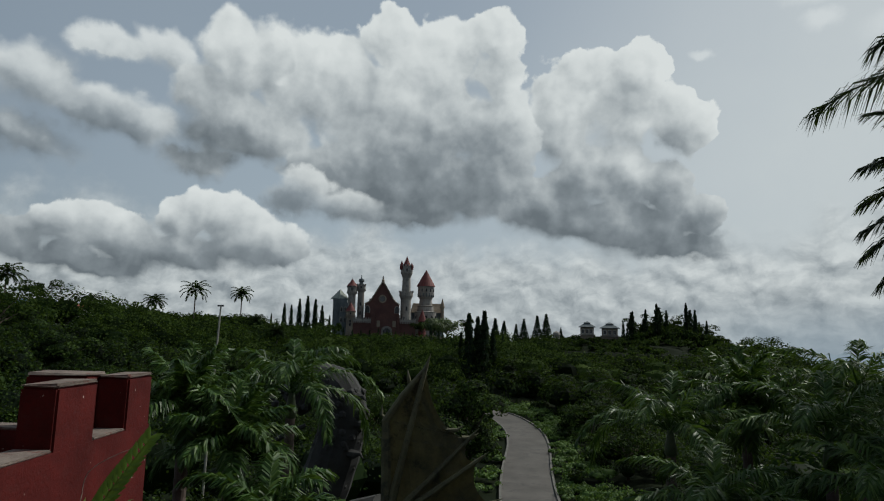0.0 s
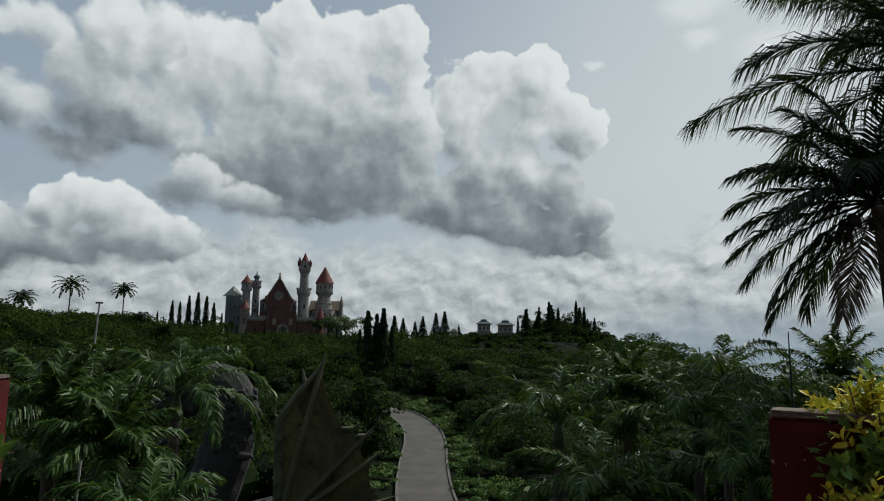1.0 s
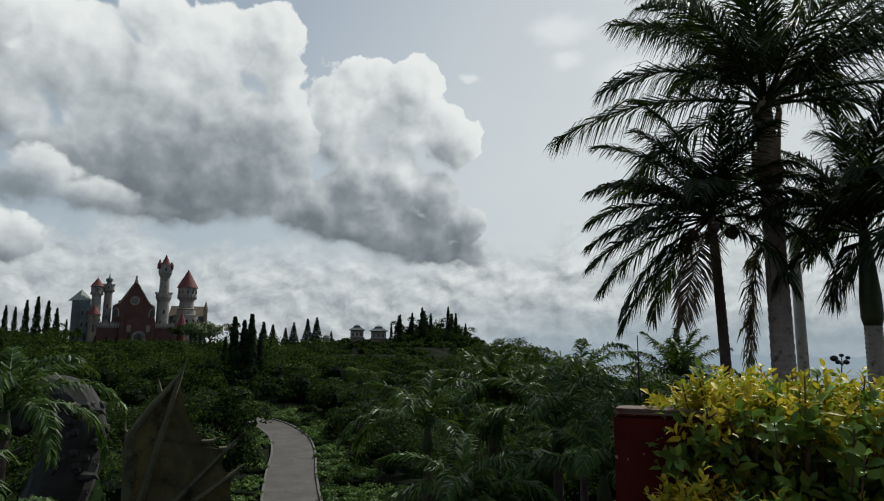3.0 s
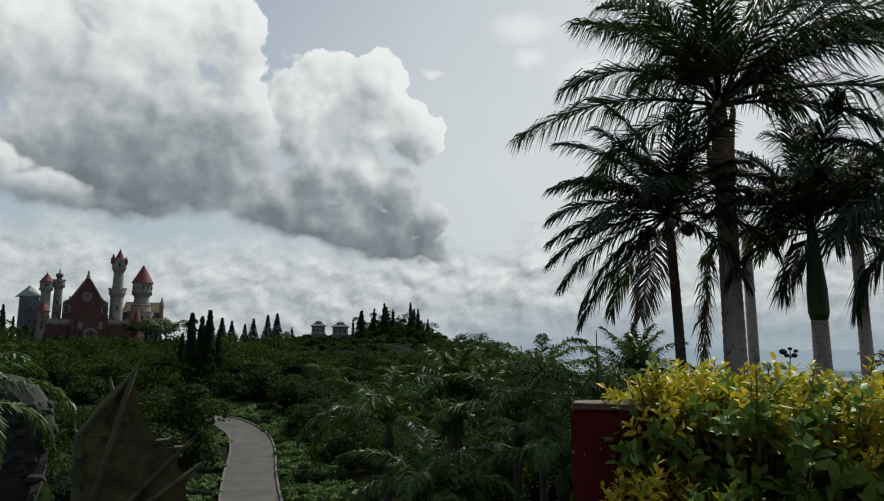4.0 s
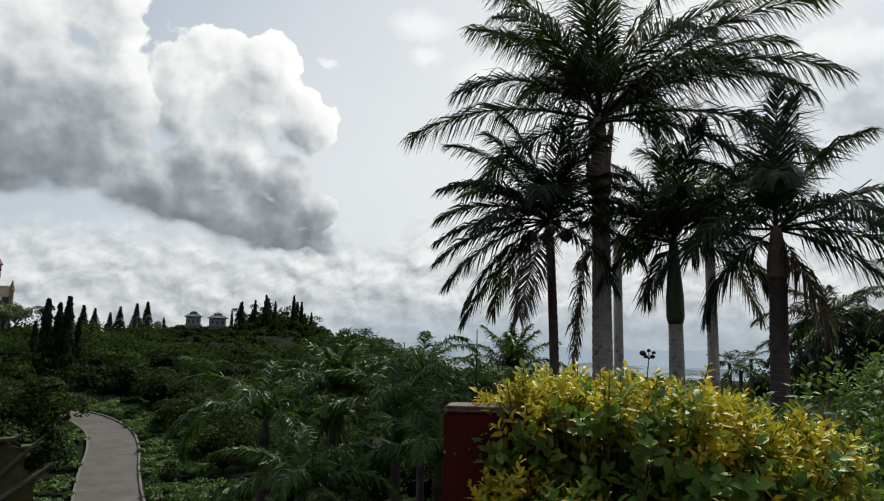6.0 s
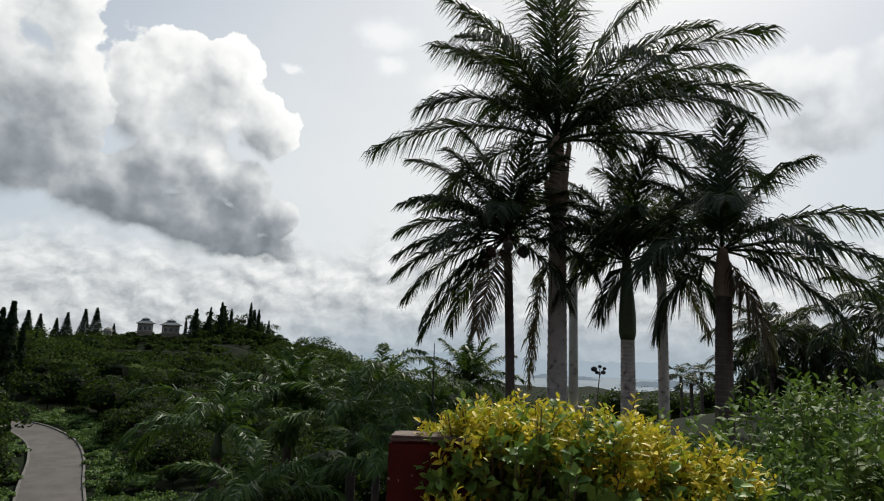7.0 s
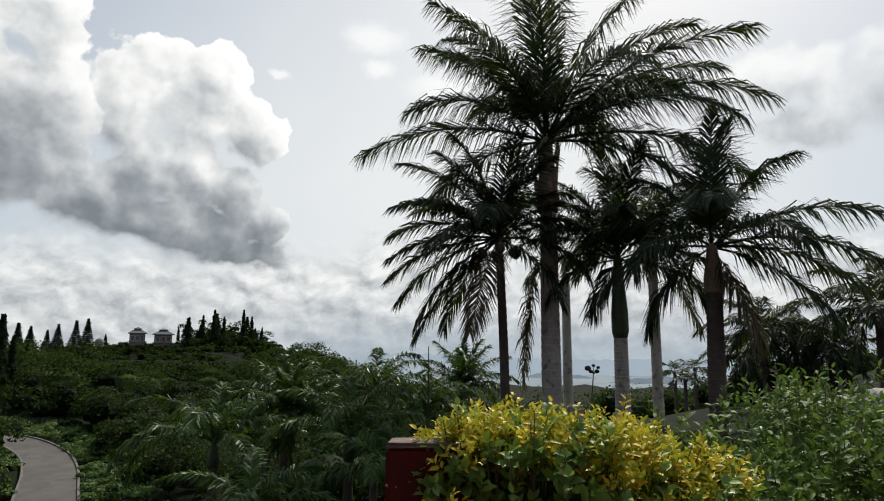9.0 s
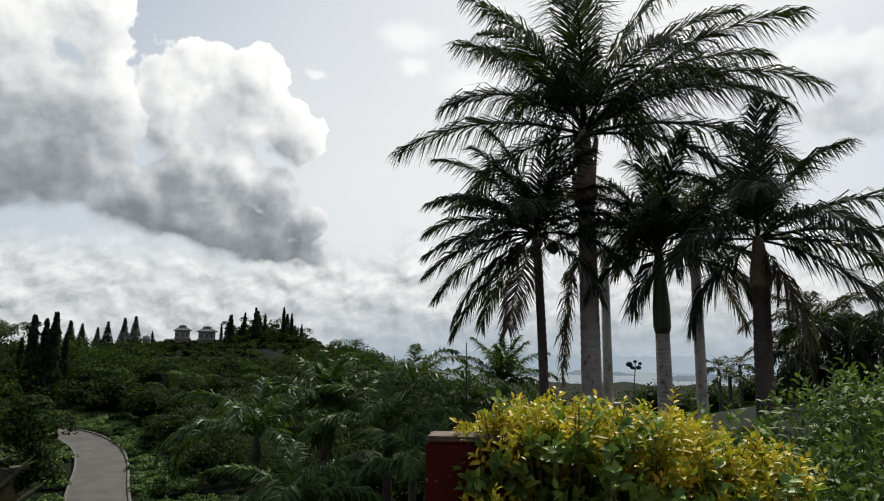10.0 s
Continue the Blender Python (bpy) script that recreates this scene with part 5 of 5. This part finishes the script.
# far coconut palms on the skyline of the valley
FAR_FRONDS = [(k * 137.5, 72 - 4.6 * k, 78, 3.9) for k in range(20)]
for b, d, e, k in ((-29.5, 190, 3.5, 1.25), (-25.7, 200, 3.35, 1.0), (-32.6, 185, 2.4, 0.9), (-37.3, 175, 2.2, 0.9), (-43, 150, 4.0, 1.0), (-24.4, 170, 1.0, 0.8), (-33.5, 120, -1.8, 0.9), (-36, 110, -2.6, 0.9), (-22.5, 150, 0.1, 0.8), (-20, 130, -2.0, 0.8), (-38.5, 105, -3.0, 0.8), (-40.0, 125, -0.8, 0.9)):
    p = polar(b, d)
    z0 = ground_at(p) - 0.2
    z1 = 1.74 + d * math.tan(radians(e))
    palm("coconut_palm", "slender coconut palm rising above the woods", b, d, z0, max(z1, z0 + 2.5), 0.16, [(a, r, q, L * k) for a, r, q, L in FAR_FRONDS], 30, 1.0, 0.16, 15, 0.8, M["coco"], mat=M["scrub"], group="far coconut palms")

# feathery palms on the slope below the terrace
UPRIGHT = [(k * 137.5, 86 - 70 * (k / 17), 40 + 60 * (k / 17), 0.95 + 0.2 * (k / 17)) for k in range(18)]
ARCHED = [(k * 137.5, 76 - 52 * (k / 10), 88 + 30 * (k / 10), 1.1 + 0.3 * (k / 10)) for k in range(12)]
for b, d, e, k, form, sz in ((-25.7, 8.8, -9.6, 0.95, UPRIGHT, 0.34), (-21.0, 11.5, -5.2, 1.45, ARCHED, 0.42), (-29.5, 9.6, -6.8, 1.1, UPRIGHT, 0.36), (-22.5, 7.6, -15.4, 1.0, ARCHED, 0.34),
                             (17.6, 13.0, -5.0, 1.25, UPRIGHT, 0.40), (11.8, 12.0, -7.4, 1.55, ARCHED, 0.42), (23.2, 11.6, -7.2, 1.6, ARCHED, 0.42), (25.4, 14.5, -3.6, 1.6, ARCHED, 0.42), (33.4, 16.5, -3.2, 1.5, UPRIGHT, 0.42),
                             (15.0, 9.4, -13.5, 1.3, ARCHED, 0.40), (30.0, 14.0, -5.8, 1.4, ARCHED, 0.42), (27.0, 10.0, -11.0, 1.3, ARCHED, 0.40)):
    p = polar(b, d)
    palm("foxtail_palm", "bushy foxtail palm with glossy dark green plumes", b, d, ground_at(p) - 0.1, 1.74 + d * math.tan(radians(e)), 0.09, [(a, r, q, L * k) for a, r, q, L in form], 66, sz * 0.9, 0.036, 18, 0.85, M["coco"], 0.4, mat=M["foxtail"], group="foxtail palms")


# ---- shrubs by the parapet ----
def blade_leaves(base, along, normal, size, slim):
    """Oval folded leaves, eight triangles each."""
    along = along / np.linalg.norm(along, axis=1, keepdims=True)
    b = np.cross(normal, along)
    b /= np.maximum(np.linalg.norm(b, axis=1, keepdims=True), 1e-6)
    nn = np.cross(along, b)
    s = size[:, None]

    def q(u, v, w):
        return base + along * s * u + b * s * slim * v + nn * s * w

    v = np.stack([q(0, 0, 0), q(0.38, 0, -0.03), q(0.72, 0, -0.06), q(1, 0, -0.17), q(0.26, 0.42, 0.06), q(0.64, 0.40, 0.02), q(0.26, -0.42, 0.06), q(0.64, -0.40, 0.02)], 1).reshape(-1, 3)
    t = np.array([[0, 1, 4], [1, 5, 4], [1, 2, 5], [2, 3, 5], [0, 6, 1], [1, 6, 7], [1, 7, 2], [2, 7, 3]])
    return v, (np.arange(len(base))[:, None, None] * 8 + t[None]).reshape(-1, 3)


def shoots(tips, dirs, per, size, spread, length):
    """Leaf bases, directions, normals and sizes of paired leaves up each shoot."""
    n = len(tips)
    k = np.tile(np.arange(per), n)
    i = np.repeat(np.arange(n), per)
    t = (k + 1) / per
    d = dirs[i]
    side = np.cross(d, rng.normal(size=(n, 3))[i])
    side /= np.maximum(np.linalg.norm(side, axis=1, keepdims=True), 1e-6)
    a = k * 1.9 + rng.uniform(-0.4, 0.4, len(k))
    other = np.cross(d, side)
    out = side * np.cos(a)[:, None] + other * np.sin(a)[:, None]
    base = tips[i] - d * (length * (1 - t))[:, None]
    along = out * spread + d * (0.25 + 0.9 * t)[:, None] + rng.normal(size=out.shape) * 0.15
    return base, along, d + rng.normal(size=d.shape) * 0.25, size * (1.15 - 0.45 * t) * rng.uniform(0.75, 1.25, len(k))


def shrub(name, label, lumps, count, size, mats, gold_share, per, length, base, loose=0):
    """A leafy shrub: stems from its base, shoots on the surface of its lumps."""
    lumps = np.array(lumps, dtype=float)
    ob = thing(name, tuple(base), label, "shrub")
    o = np.array(base)
    k = rng.choice(len(lumps), count, p=lumps[:, 3] ** 2 / (lumps[:, 3] ** 2).sum())
    d = rng.normal(size=(count, 3))
    d /= np.linalg.norm(d, axis=1, keepdims=True)
    d[:, 2] = np.where(d[:, 2] < -0.5, -d[:, 2], d[:, 2])
    tips = lumps[k, :3] + d * (lumps[k, 3] * rng.uniform(0.62, 1.08, count) * np.where(rng.uniform(0, 1, count) < 0.06, 1.22, 1.0))[:, None]
    dirs = d * 0.8 + np.array([0, 0, 0.75]) + rng.normal(size=d.shape) * 0.3
    dirs /= np.linalg.norm(dirs, axis=1, keepdims=True)
    gold = (d[:, 2] + 0.25 * rng.normal(size=count)) > np.broadcast_to(gold_share, (len(lumps),))[k]
    bm = bmesh.new()
    root = Vector((0, 0, 0))
    for j in range(0, count, 5):
        q = Vector(tips[j] - o)
        tube(bm, [root, root.lerp(q, 0.55) + Vector((0, 0, 0.08)), q], [0.012, 0.006, 0.002], 4)
    part("stem", bm, M["stem"], ob)
    for flag, mat, nm in ((True, mats[0], "golden_foliage"), (False, mats[1], "green_foliage")):
        sel = gold == flag
        if sel.any():
            bs, al, nm_, sz = shoots(tips[sel] - o, dirs[sel], per if flag else per - 2, size * (1.0 if flag else 1.45), 1.0, length)
            single = np.zeros(len(bs), dtype=bool)
            if loose:
                single[rng.choice(len(bs), min(loose, len(bs)), replace=False)] = True
            v, f = blade_leaves(bs[~single], al[~single], nm_[~single], sz[~single], 0.5 if flag else 0.6)
            tagged(part(nm, np_mesh(nm, v, f, mat, True), None, ob), kind="stuff")
            if loose:
                v, f = blade_leaves(np.zeros((1, 3)), np.array([[1.0, 0, 0]]), np.array([[0, 0, 1.0]]), np.ones(1), 0.5 if flag else 0.6)
                leaf = np_mesh("leaf", v, f, mat, True)
                for b_, a_, n_, s_ in zip(bs[single], al[single], nm_[single], sz[single]):
                    lo = part("leaf", leaf, None, ob)
                    X = Vector(a_).normalized()
                    Y = Vector(n_).cross(X).normalized()
                    lo.matrix_basis = Matrix.Translation(b_) @ Matrix((X, Y, X.cross(Y))).transposed().to_4x4() @ Matrix.Scale(float(s_), 4)
    return ob


shrub("golden_shrub", "golden duranta shrub with bright yellow tips and green leaves", [(1.356, 1.58, 1.47, 0.20), (1.49, 1.41, 1.46, 0.21), (1.655, 1.25, 1.42, 0.22), (1.857, 1.164, 1.36, 0.22), (1.66, 1.79, 1.40, 0.25), (1.98, 1.60, 1.34, 0.28), (1.40, 1.24, 1.18, 0.22), (1.60, 1.07, 1.14, 0.24), (1.12, 1.40, 1.32, 0.12), (1.22, 1.36, 1.26, 0.16), (1.23, 1.53, 1.50, 0.15)],
      2300, 0.034, (M["gold"], M["lime"]), np.array([0.3, 0.65, 0.3, 0.2, 0.3, 0.3, 0.95, 0.1, 0.0, 0.8, 0.25]), 9, 0.08, (1.55, 1.6, 0.0), 140)
shrub("weedy_shrub", "loose green weedy shrub with small leaves", [(2.75, 1.60, 1.14, 0.34), (3.15, 1.40, 1.17, 0.36), (3.5, 1.25, 1.2, 0.42), (2.9, 2.05, 1.15, 0.4), (3.6, 1.8, 1.25, 0.5), (2.5, 1.9, 1.05, 0.34), (4.3, 1.9, 1.2, 0.5), (2.6, 1.3, 0.9, 0.4), (3.2, 1.0, 0.9, 0.4)],
      1300, 0.058, (M["weed"], M["lime"]), 0.1, 8, 0.16, (3.1, 1.5, 0.0), 90)
for b, d, z, r, nm in ((60, 7.5, 0.7, 0.8, 1), (66, 7.0, 0.8, 0.8, 1), (71, 6.5, 0.9, 0.8, 1), (55, 9.0, 0.4, 0.7, 1), (49, 9.5, 0.3, 0.6, 1), (44, 9.0, 0.25, 0.55, 1), (39, 8.6, 0.2, 0.55, 1), (63, 11, 0.7, 0.9, 1), (72, 10, 1.0, 0.9, 1)):
    p = polar(b, d)
    shrub("weedy_shrub", "green weedy bush on the garden slope", [(p.x + r * q * 0.6, p.y + r * w * 0.5, z * 0.7, r * 0.62) for q, w in ((-1, 0), (1, 0), (0, 1), (0, -1))] + [(p.x, p.y, z, r * 0.5)],
          230, 0.085, (M["weed"], M["lime"]), 0.1, 8, 0.22, (p.x, p.y, ground_at(p)))

# ---- terrace and red battlements ----
bm = bmesh.new()
box(bm, -2.6, 3.2, -3.5, 1.95, -0.25, 0.0, 0.01)
tagged(part("floor", bm, M["floor"]), "grey concrete terrace floor behind the parapet", "floor", kind="structure")


def merlon_wall(label, at, turn, runs, low, high, thick):
    """Red parapet along +x; runs: (x0, x1, raised)."""
    ob = thing("parapet_wall", Matrix.Translation(at) @ pose(0, 0, 0, 0, 0, turn), label, "parapet", kind="structure")
    x0, x1 = min(r[0] for r in runs), max(r[1] for r in runs)
    bm = bmesh.new()
    box(bm, x0, x1, 0, thick, -4.5, low - 0.012)
    part("wall", bm, M["redwall"], ob)
    for a, b, raised in runs:
        bm = bmesh.new()
        if raised:
            box(bm, a, b, 0.002, thick - 0.002, low - 0.02, high - 0.012, 0.008)
            mer = part("merlon", bm, M["redwall"], ob, "faded red painted merlon")
            bm = bmesh.new()
            box(bm, a + 0.001, b - 0.001, 0.003, thick - 0.003, high - 0.014, high, 0.006)
            rough = random.Random(3)
            for v in bm.verts:
                v.co += Vector([rough.uniform(-0.004, 0.004) for _ in range(3)])
            part("cap", bm, M["cap"], mer, "weathered concrete top")
        else:
            box(bm, a + 0.002, b - 0.002, 0.002, thick - 0.002, low - 0.012, low, 0.004)
            part("cap", bm, M["cap"], ob, "weathered concrete sill")
    return ob


# side run towards the corner, then the run that turns left, then the merlon behind the shrub
merlon_wall("red painted battlement wall of the terrace", (-1.47, 1.62, 0), 98.5, [(-0.6, 0.25, False), (0.53, 0.80, True), (0.25, 0.53, False), (0.80, 1.06, False), (1.06, 1.29, True)], 1.307, 1.537, 0.145)
merlon_wall("red painted battlement wall turning the corner", (-1.80, 2.72, 0), 186, [(-0.02, 0.26, True), (0.26, 0.62, False), (0.62, 0.95, True), (0.95, 1.3, False), (1.3, 1.6, True)], 1.307, 1.545, 0.145)
merlon_wall("red painted battlement wall beneath the golden shrub", (1.012, 1.578, 0), -33, [(-0.17, 0.0, False), (0.0, 0.24, True), (0.24, 0.9, False)], 1.255, 1.568, 0.17)
bm = bmesh.new()
box(bm, -1.62, 0.52, 1.64, 1.80, -4.5, 1.18, 0.008)
tagged(part("parapet", bm, M["redwall"]), "low red parapet wall along the terrace", "parapet", kind="structure")


# ---- dragon statue ----
def dragon():
    """One mesh: raised wing with ribs, claws and scalloped edge, scaly neck beside it."""
    bm = bmesh.new()
    # wing fingers fan from the shoulder low on the left
    shoulder = Vector((-0.75, 0.1, -3.3))
    tips = [Vector((0.02, 0.0, 0.0)), Vector((0.98, -0.05, -1.50)), Vector((1.16, -0.1, -1.94)), Vector((1.42, -0.1, -2.80)), Vector((1.3, 0, -3.6))]
    lead = [Vector((-0.40, 0.0, -0.18)), Vector((-0.80, 0.1, -1.15))]
    rim = []
    for a, b in zip(tips, tips[1:]):
        mid = a.lerp(b, 0.5) + (shoulder - a.lerp(b, 0.5)) * (0.24 if a == tips[0] else 0.15)
        for k in range(10):
            t = k / 10
            rim.append((1 - t) ** 2 * a + 2 * t * (1 - t) * mid + t * t * b)
    rim.append(tips[-1])
    left = [lead[1].lerp(shoulder, 1 - k / 6) for k in range(6)] + [lead[1], lead[1].lerp(tips[0], 0.35) + Vector((-0.02, 0, 0)), lead[1].lerp(tips[0], 0.7) + Vector((-0.03, 0, 0.02))]
    rows = []
    for i, p in enumerate(rim):
        row = []
        f = i / (len(rim) - 1)
        start = left[max(0, int((1 - f) * (len(left) - 1)))] if f < 0.35 else shoulder
        for k in range(13):
            t = k / 12
            q = start.lerp(p, t)
            fold = 0.10 * math.sin(f * math.pi * 4) * t * (1 - 0.3 * t) + 0.02 * math.sin(q.x * 23 + q.z * 9)
            row.append(bm.verts.new(q + Vector((0, fold, 0))))
        rows.append(row)
    fs = []
    for a, b in zip(rows, rows[1:]):
        for k in range(12):
            fs.append(bm.faces.new((a[k], b[k], b[k + 1], a[k + 1])))
    bmesh.ops.solidify(bm, geom=fs, thickness=0.05)
    for t in tips:
        tube(bm, [shoulder, shoulder.lerp(t, 0.5) + Vector((0, -0.10, 0)), t + Vector((0, -0.03, 0)), t + (t - shoulder).normalized() * 0.26 + Vector((0.05, -0.05, 0.07))], [0.11, 0.07, 0.05, 0.005], 7)
    tube(bm, [shoulder, lead[1] + Vector((-0.02, -0.05, 0)), lead[1].lerp(tips[0], 0.5) + Vector((-0.05, -0.06, 0)), tips[0] + Vector((0, -0.03, 0)), tips[0] + Vector((0.06, -0.05, 0.14))], [0.13, 0.10, 0.075, 0.045, 0.006], 8)
    tube(bm, [lead[1].lerp(tips[0], 0.62), lead[0] + Vector((0.05, 0, -0.05)), lead[0] + Vector((0.02, 0, 0.16))], [0.06, 0.045, 0.005], 7)
    tube(bm, [lead[1], lead[1] + Vector((-0.12, 0, 0.12)), lead[1] + Vector((-0.12, 0, 0.34))], [0.06, 0.04, 0.004], 6)
    for a, r in ((Vector((0.62, -0.03, -1.32)), 1), (Vector((0.95, -0.05, -1.47)), 1)):
        tube(bm, [a - Vector((0.1, 0, 0)), a + Vector((0.12, -0.02, 0.02)), a + Vector((0.26, -0.02, 0.12))], [0.06, 0.04, 0.003], 6)
    # neck and shoulder, scaly, with three horns
    wing_faces = len(bm.faces)
    path = [Vector(p) for p in ((-2.6, 1.2, -3.6), (-2.15, 1.0, -2.4), (-1.9, 0.9, -1.5), (-1.85, 0.8, -0.95), (-2.1, 0.8, -0.5), (-2.6, 0.9, -0.5), (-3.1, 0.9, -0.9))]
    path = glide(path, 6)
    tube(bm, path, [0.62 - 0.22 * (i / len(path)) + 0.012 * math.sin(i * 1.7) for i in range(len(path))], 14)
    for a in ((-1.50, 0.5, -0.72), (-1.42, 0.45, -1.30), (-1.52, 0.45, -1.95)):
        a = Vector(a)
        tube(bm, [a + Vector((-0.15, 0.1, 0)), a, a + Vector((0.12, -0.05, 0.02)), a + Vector((0.2, -0.08, -0.07))], [0.11, 0.10, 0.05, 0.005], 7)
    for k in range(90):
        i = k % len(path)
        th = k * 2.4
        c = path[i] + Vector((math.cos(th) * 0.5, -abs(math.sin(th)) * 0.5, 0.1 * math.sin(k)))
        bmesh.ops.create_icosphere(bm, subdivisions=1, radius=0.10, matrix=Matrix.Translation(c))
    tube(bm, [(-3.6, 0.4, -1.9), (-3.1, 0.2, -1.55), (-2.6, 0.2, -1.3)], [0.05, 0.06, 0.04], 6)
    # body and plinth
    tube(bm, [(-3.2, 1.5, -7.0), (-2.0, 1.2, -5.0), (-1.2, 0.8, -3.6), (-0.8, 0.3, -3.0)], [0.9, 1.1, 0.8, 0.3], 14)
    tube(bm, [(-0.6, 0.6, -8.0), (-0.6, 0.5, -5.2), (-0.75, 0.3, -3.2)], [0.6, 0.45, 0.25], 10)
    bm.faces.ensure_lookup_table()
    for f in bm.faces[wing_faces:]:
        f.material_index = 1
    return bm


statue_at = polar(-9.35, 14.0, 1.74 - 14.0 * math.tan(radians(2.85)))
st = part("dragon_statue", dragon(), M["wing"])
st.data.materials.append(M["statue"])
st.matrix_basis = Matrix.Translation(statue_at) @ pose(0, 0, 0, 0, 0, 8)
tagged(st, "weathered olive-grey dragon statue with a raised ribbed wing", "statue")

# ---- poles, stalk, boulders ----
pole = thing("white_pole", polar(42.7, 17.8, 0.3), "weathered white concrete pole with dark stains", "pole")
part("shaft", tube(bmesh.new(), [(0, 0, -0.6), (0, 0, 1.8), (0, 0, 4.2)], [0.135, 0.125, 0.115], 14), M["white"], pole, smooth=True)
part("footing", box(bmesh.new(), -0.3, 0.3, -0.3, 0.3, -0.7, 0.04, 0.02), M["floor"], pole)
p = polar(30.2, 12.0)
mast = thing("antenna_mast", (p.x, p.y, ground_at(p) - 0.1), "thin dark metal mast among the palms", "mast")
hh = 1.84 + 12 * math.tan(radians(0.75)) - ground_at(p)
part("shaft", tube(bmesh.new(), [(0, 0, 0), (0, 0, hh * 0.75), (0, 0, hh)], [0.022, 0.016, 0.008], 7), M["iron"], mast)
p = polar(-27.5, 38.0)
lamp = thing("bamboo_pole", (p.x, p.y, ground_at(p) - 0.2), "tall thin grey pole leaning in the valley", "pole")
hh = 1.74 + 38 * math.tan(radians(2.5)) - ground_at(p)
part("shaft", tube(bmesh.new(), [(-0.25, 0, 0), (-0.1, 0, hh * 0.5), (0.1, 0, hh)], [0.075, 0.065, 0.045], 8), M["grey"], lamp)
part("fitting", box(bmesh.new(), -0.1, 0.28, -0.05, 0.05, hh - 0.04, hh + 0.05, 0.015), M["iron"], lamp)
p = polar(44.6, 9.9, 0.0)
stalk = thing("agave_stalk", (p.x, p.y, 0.1), "bare dark flower stalk with drooping seed heads", "plant")
top = Vector((0.12, 0, 1.42))
part("stem", tube(bmesh.new(), [(0, 0, -0.2), (0.03, 0, 0.8), top], [0.016, 0.012, 0.008], 6), M["stem"], stalk)
for dx, dz, r in ((-0.12, 0.05, 0.05), (0.07, 0.0, 0.04), (0.0, 0.09, 0.03), (-0.06, 0.0, 0.035), (0.1, 0.06, 0.03)):
    bm = bmesh.new()
    tube(bm, [top + Vector((0, 0, -0.04)), top + Vector((dx * 0.6, 0, dz * 0.4)), top + Vector((dx, 0, dz))], [0.007, 0.006, 0.005], 5)
    bmesh.ops.create_icosphere(bm, subdivisions=2, radius=r, matrix=Matrix.Translation(top + Vector((dx, 0, dz))) @ Matrix.Diagonal((1.2, 0.8, 0.8, 1)))
    part("seed_head", bm, M["iron"], stalk)


def boulder(at, size, label, mat, seed):
    bm = bmesh.new()
    bmesh.ops.create_icosphere(bm, subdivisions=4, radius=1)
    for v in bm.verts:
        n = v.co.normalized()
        k = 1 + 0.16 * noise.noise(n * 1.6 + Vector((seed, 0, 0))) + 0.06 * noise.noise(n * 5 + Vector((0, seed, 0)))
        crack = noise.voronoi(n * 2.2 + Vector((seed, seed, 0)))[0]
        k -= 0.05 * max(0.0, 1 - (crack[1] - crack[0]) * 9)
        v.co = Vector((n.x * size[0], n.y * size[1], n.z * size[2])) * k
    ob = part("boulder", bm, mat, smooth=True)
    ob.matrix_basis = Matrix.Translation(at)
    return tagged(ob, label, "rock")


boulder(polar(63.9, 12.5, 0.80), (0.50, 0.5, 0.30), "pale cracked boulder above the shrubs", M["rock"], 1)
boulder(polar(66.4, 13.4, 0.95), (0.36, 0.36, 0.26), "pale boulder half hidden by weeds", M["rock"], 4)

# fern frond and creeping tendril before the red wall
fern = thing("fern", Matrix.Translation((-1.06, 1.75, 1.225)) @ Matrix.Scale(0.7, 4), "bright green compound leaf before the red wall", "plant")
rib = glide([Vector(q) for q in ((-0.12, 0, -0.2), (-0.02, 0.02, 0.02), (0.06, 0.04, 0.15), (0.15, 0.05, 0.28))], 5)
part("stem", tube(bmesh.new(), rib, [0.005 - 0.0035 * i / len(rib) for i in range(len(rib))], 5), M["fern"], fern)
for i, q in enumerate(rib[4:]):
    for side in (1, -1):
        s = 0.075 * (1 - 0.5 * i / len(rib)) + 0.015
        v, f = blade_leaves(np.array([tuple(q)]), np.array([[0.5 * side + 0.35, 0.1, 0.75 - 0.25 * side]]), np.array([[0.1, -1.0, 0.25 * side]]), np.array([s]), 0.42)
        part("leaflet", np_mesh("leaflet", v, f, M["fern"], True), None, fern)
vine = thing("vine", (-1.30, 2.0, 1.22), "thin curling pale tendril on the red wall", "plant")
part("stem", tube(bmesh.new(), glide([Vector(q) for q in ((0.08, -0.25, -0.12), (-0.02, 0.0, -0.06), (-0.03, 0.05, 0.04), (0.05, 0.12, 0.10), (0.12, 0.2, 0.115))], 6), [0.0015] * 25, 5), M["cap"], vine)
shrub("low_weed", "bright green weeds at the foot of the red wall", [(-1.12, 1.85, 1.12, 0.10), (-1.35, 1.75, 1.10, 0.10), (-1.0, 1.95, 1.10, 0.08), (-1.55, 1.65, 1.18, 0.08)], 90, 0.05, (M["fern"], M["weed"]), 0.2, 7, 0.08, (-1.15, 1.86, 0.6))

# added castle-like wall behind the terrace, unseen, blocking sky light from near things
bm = bmesh.new()
box(bm, -9, 9, -4.3, -3.6, -0.3, 7.5)
for k in range(12):
    box(bm, -9 + 1.5 * k, -8.2 + 1.5 * k, -4.3, -3.6, 7.5, 8.2)
tagged(part("wall_south", bm, M["redwall"]), "unseen red wall added behind the terrace to block sky light", "wall", kind="structure")
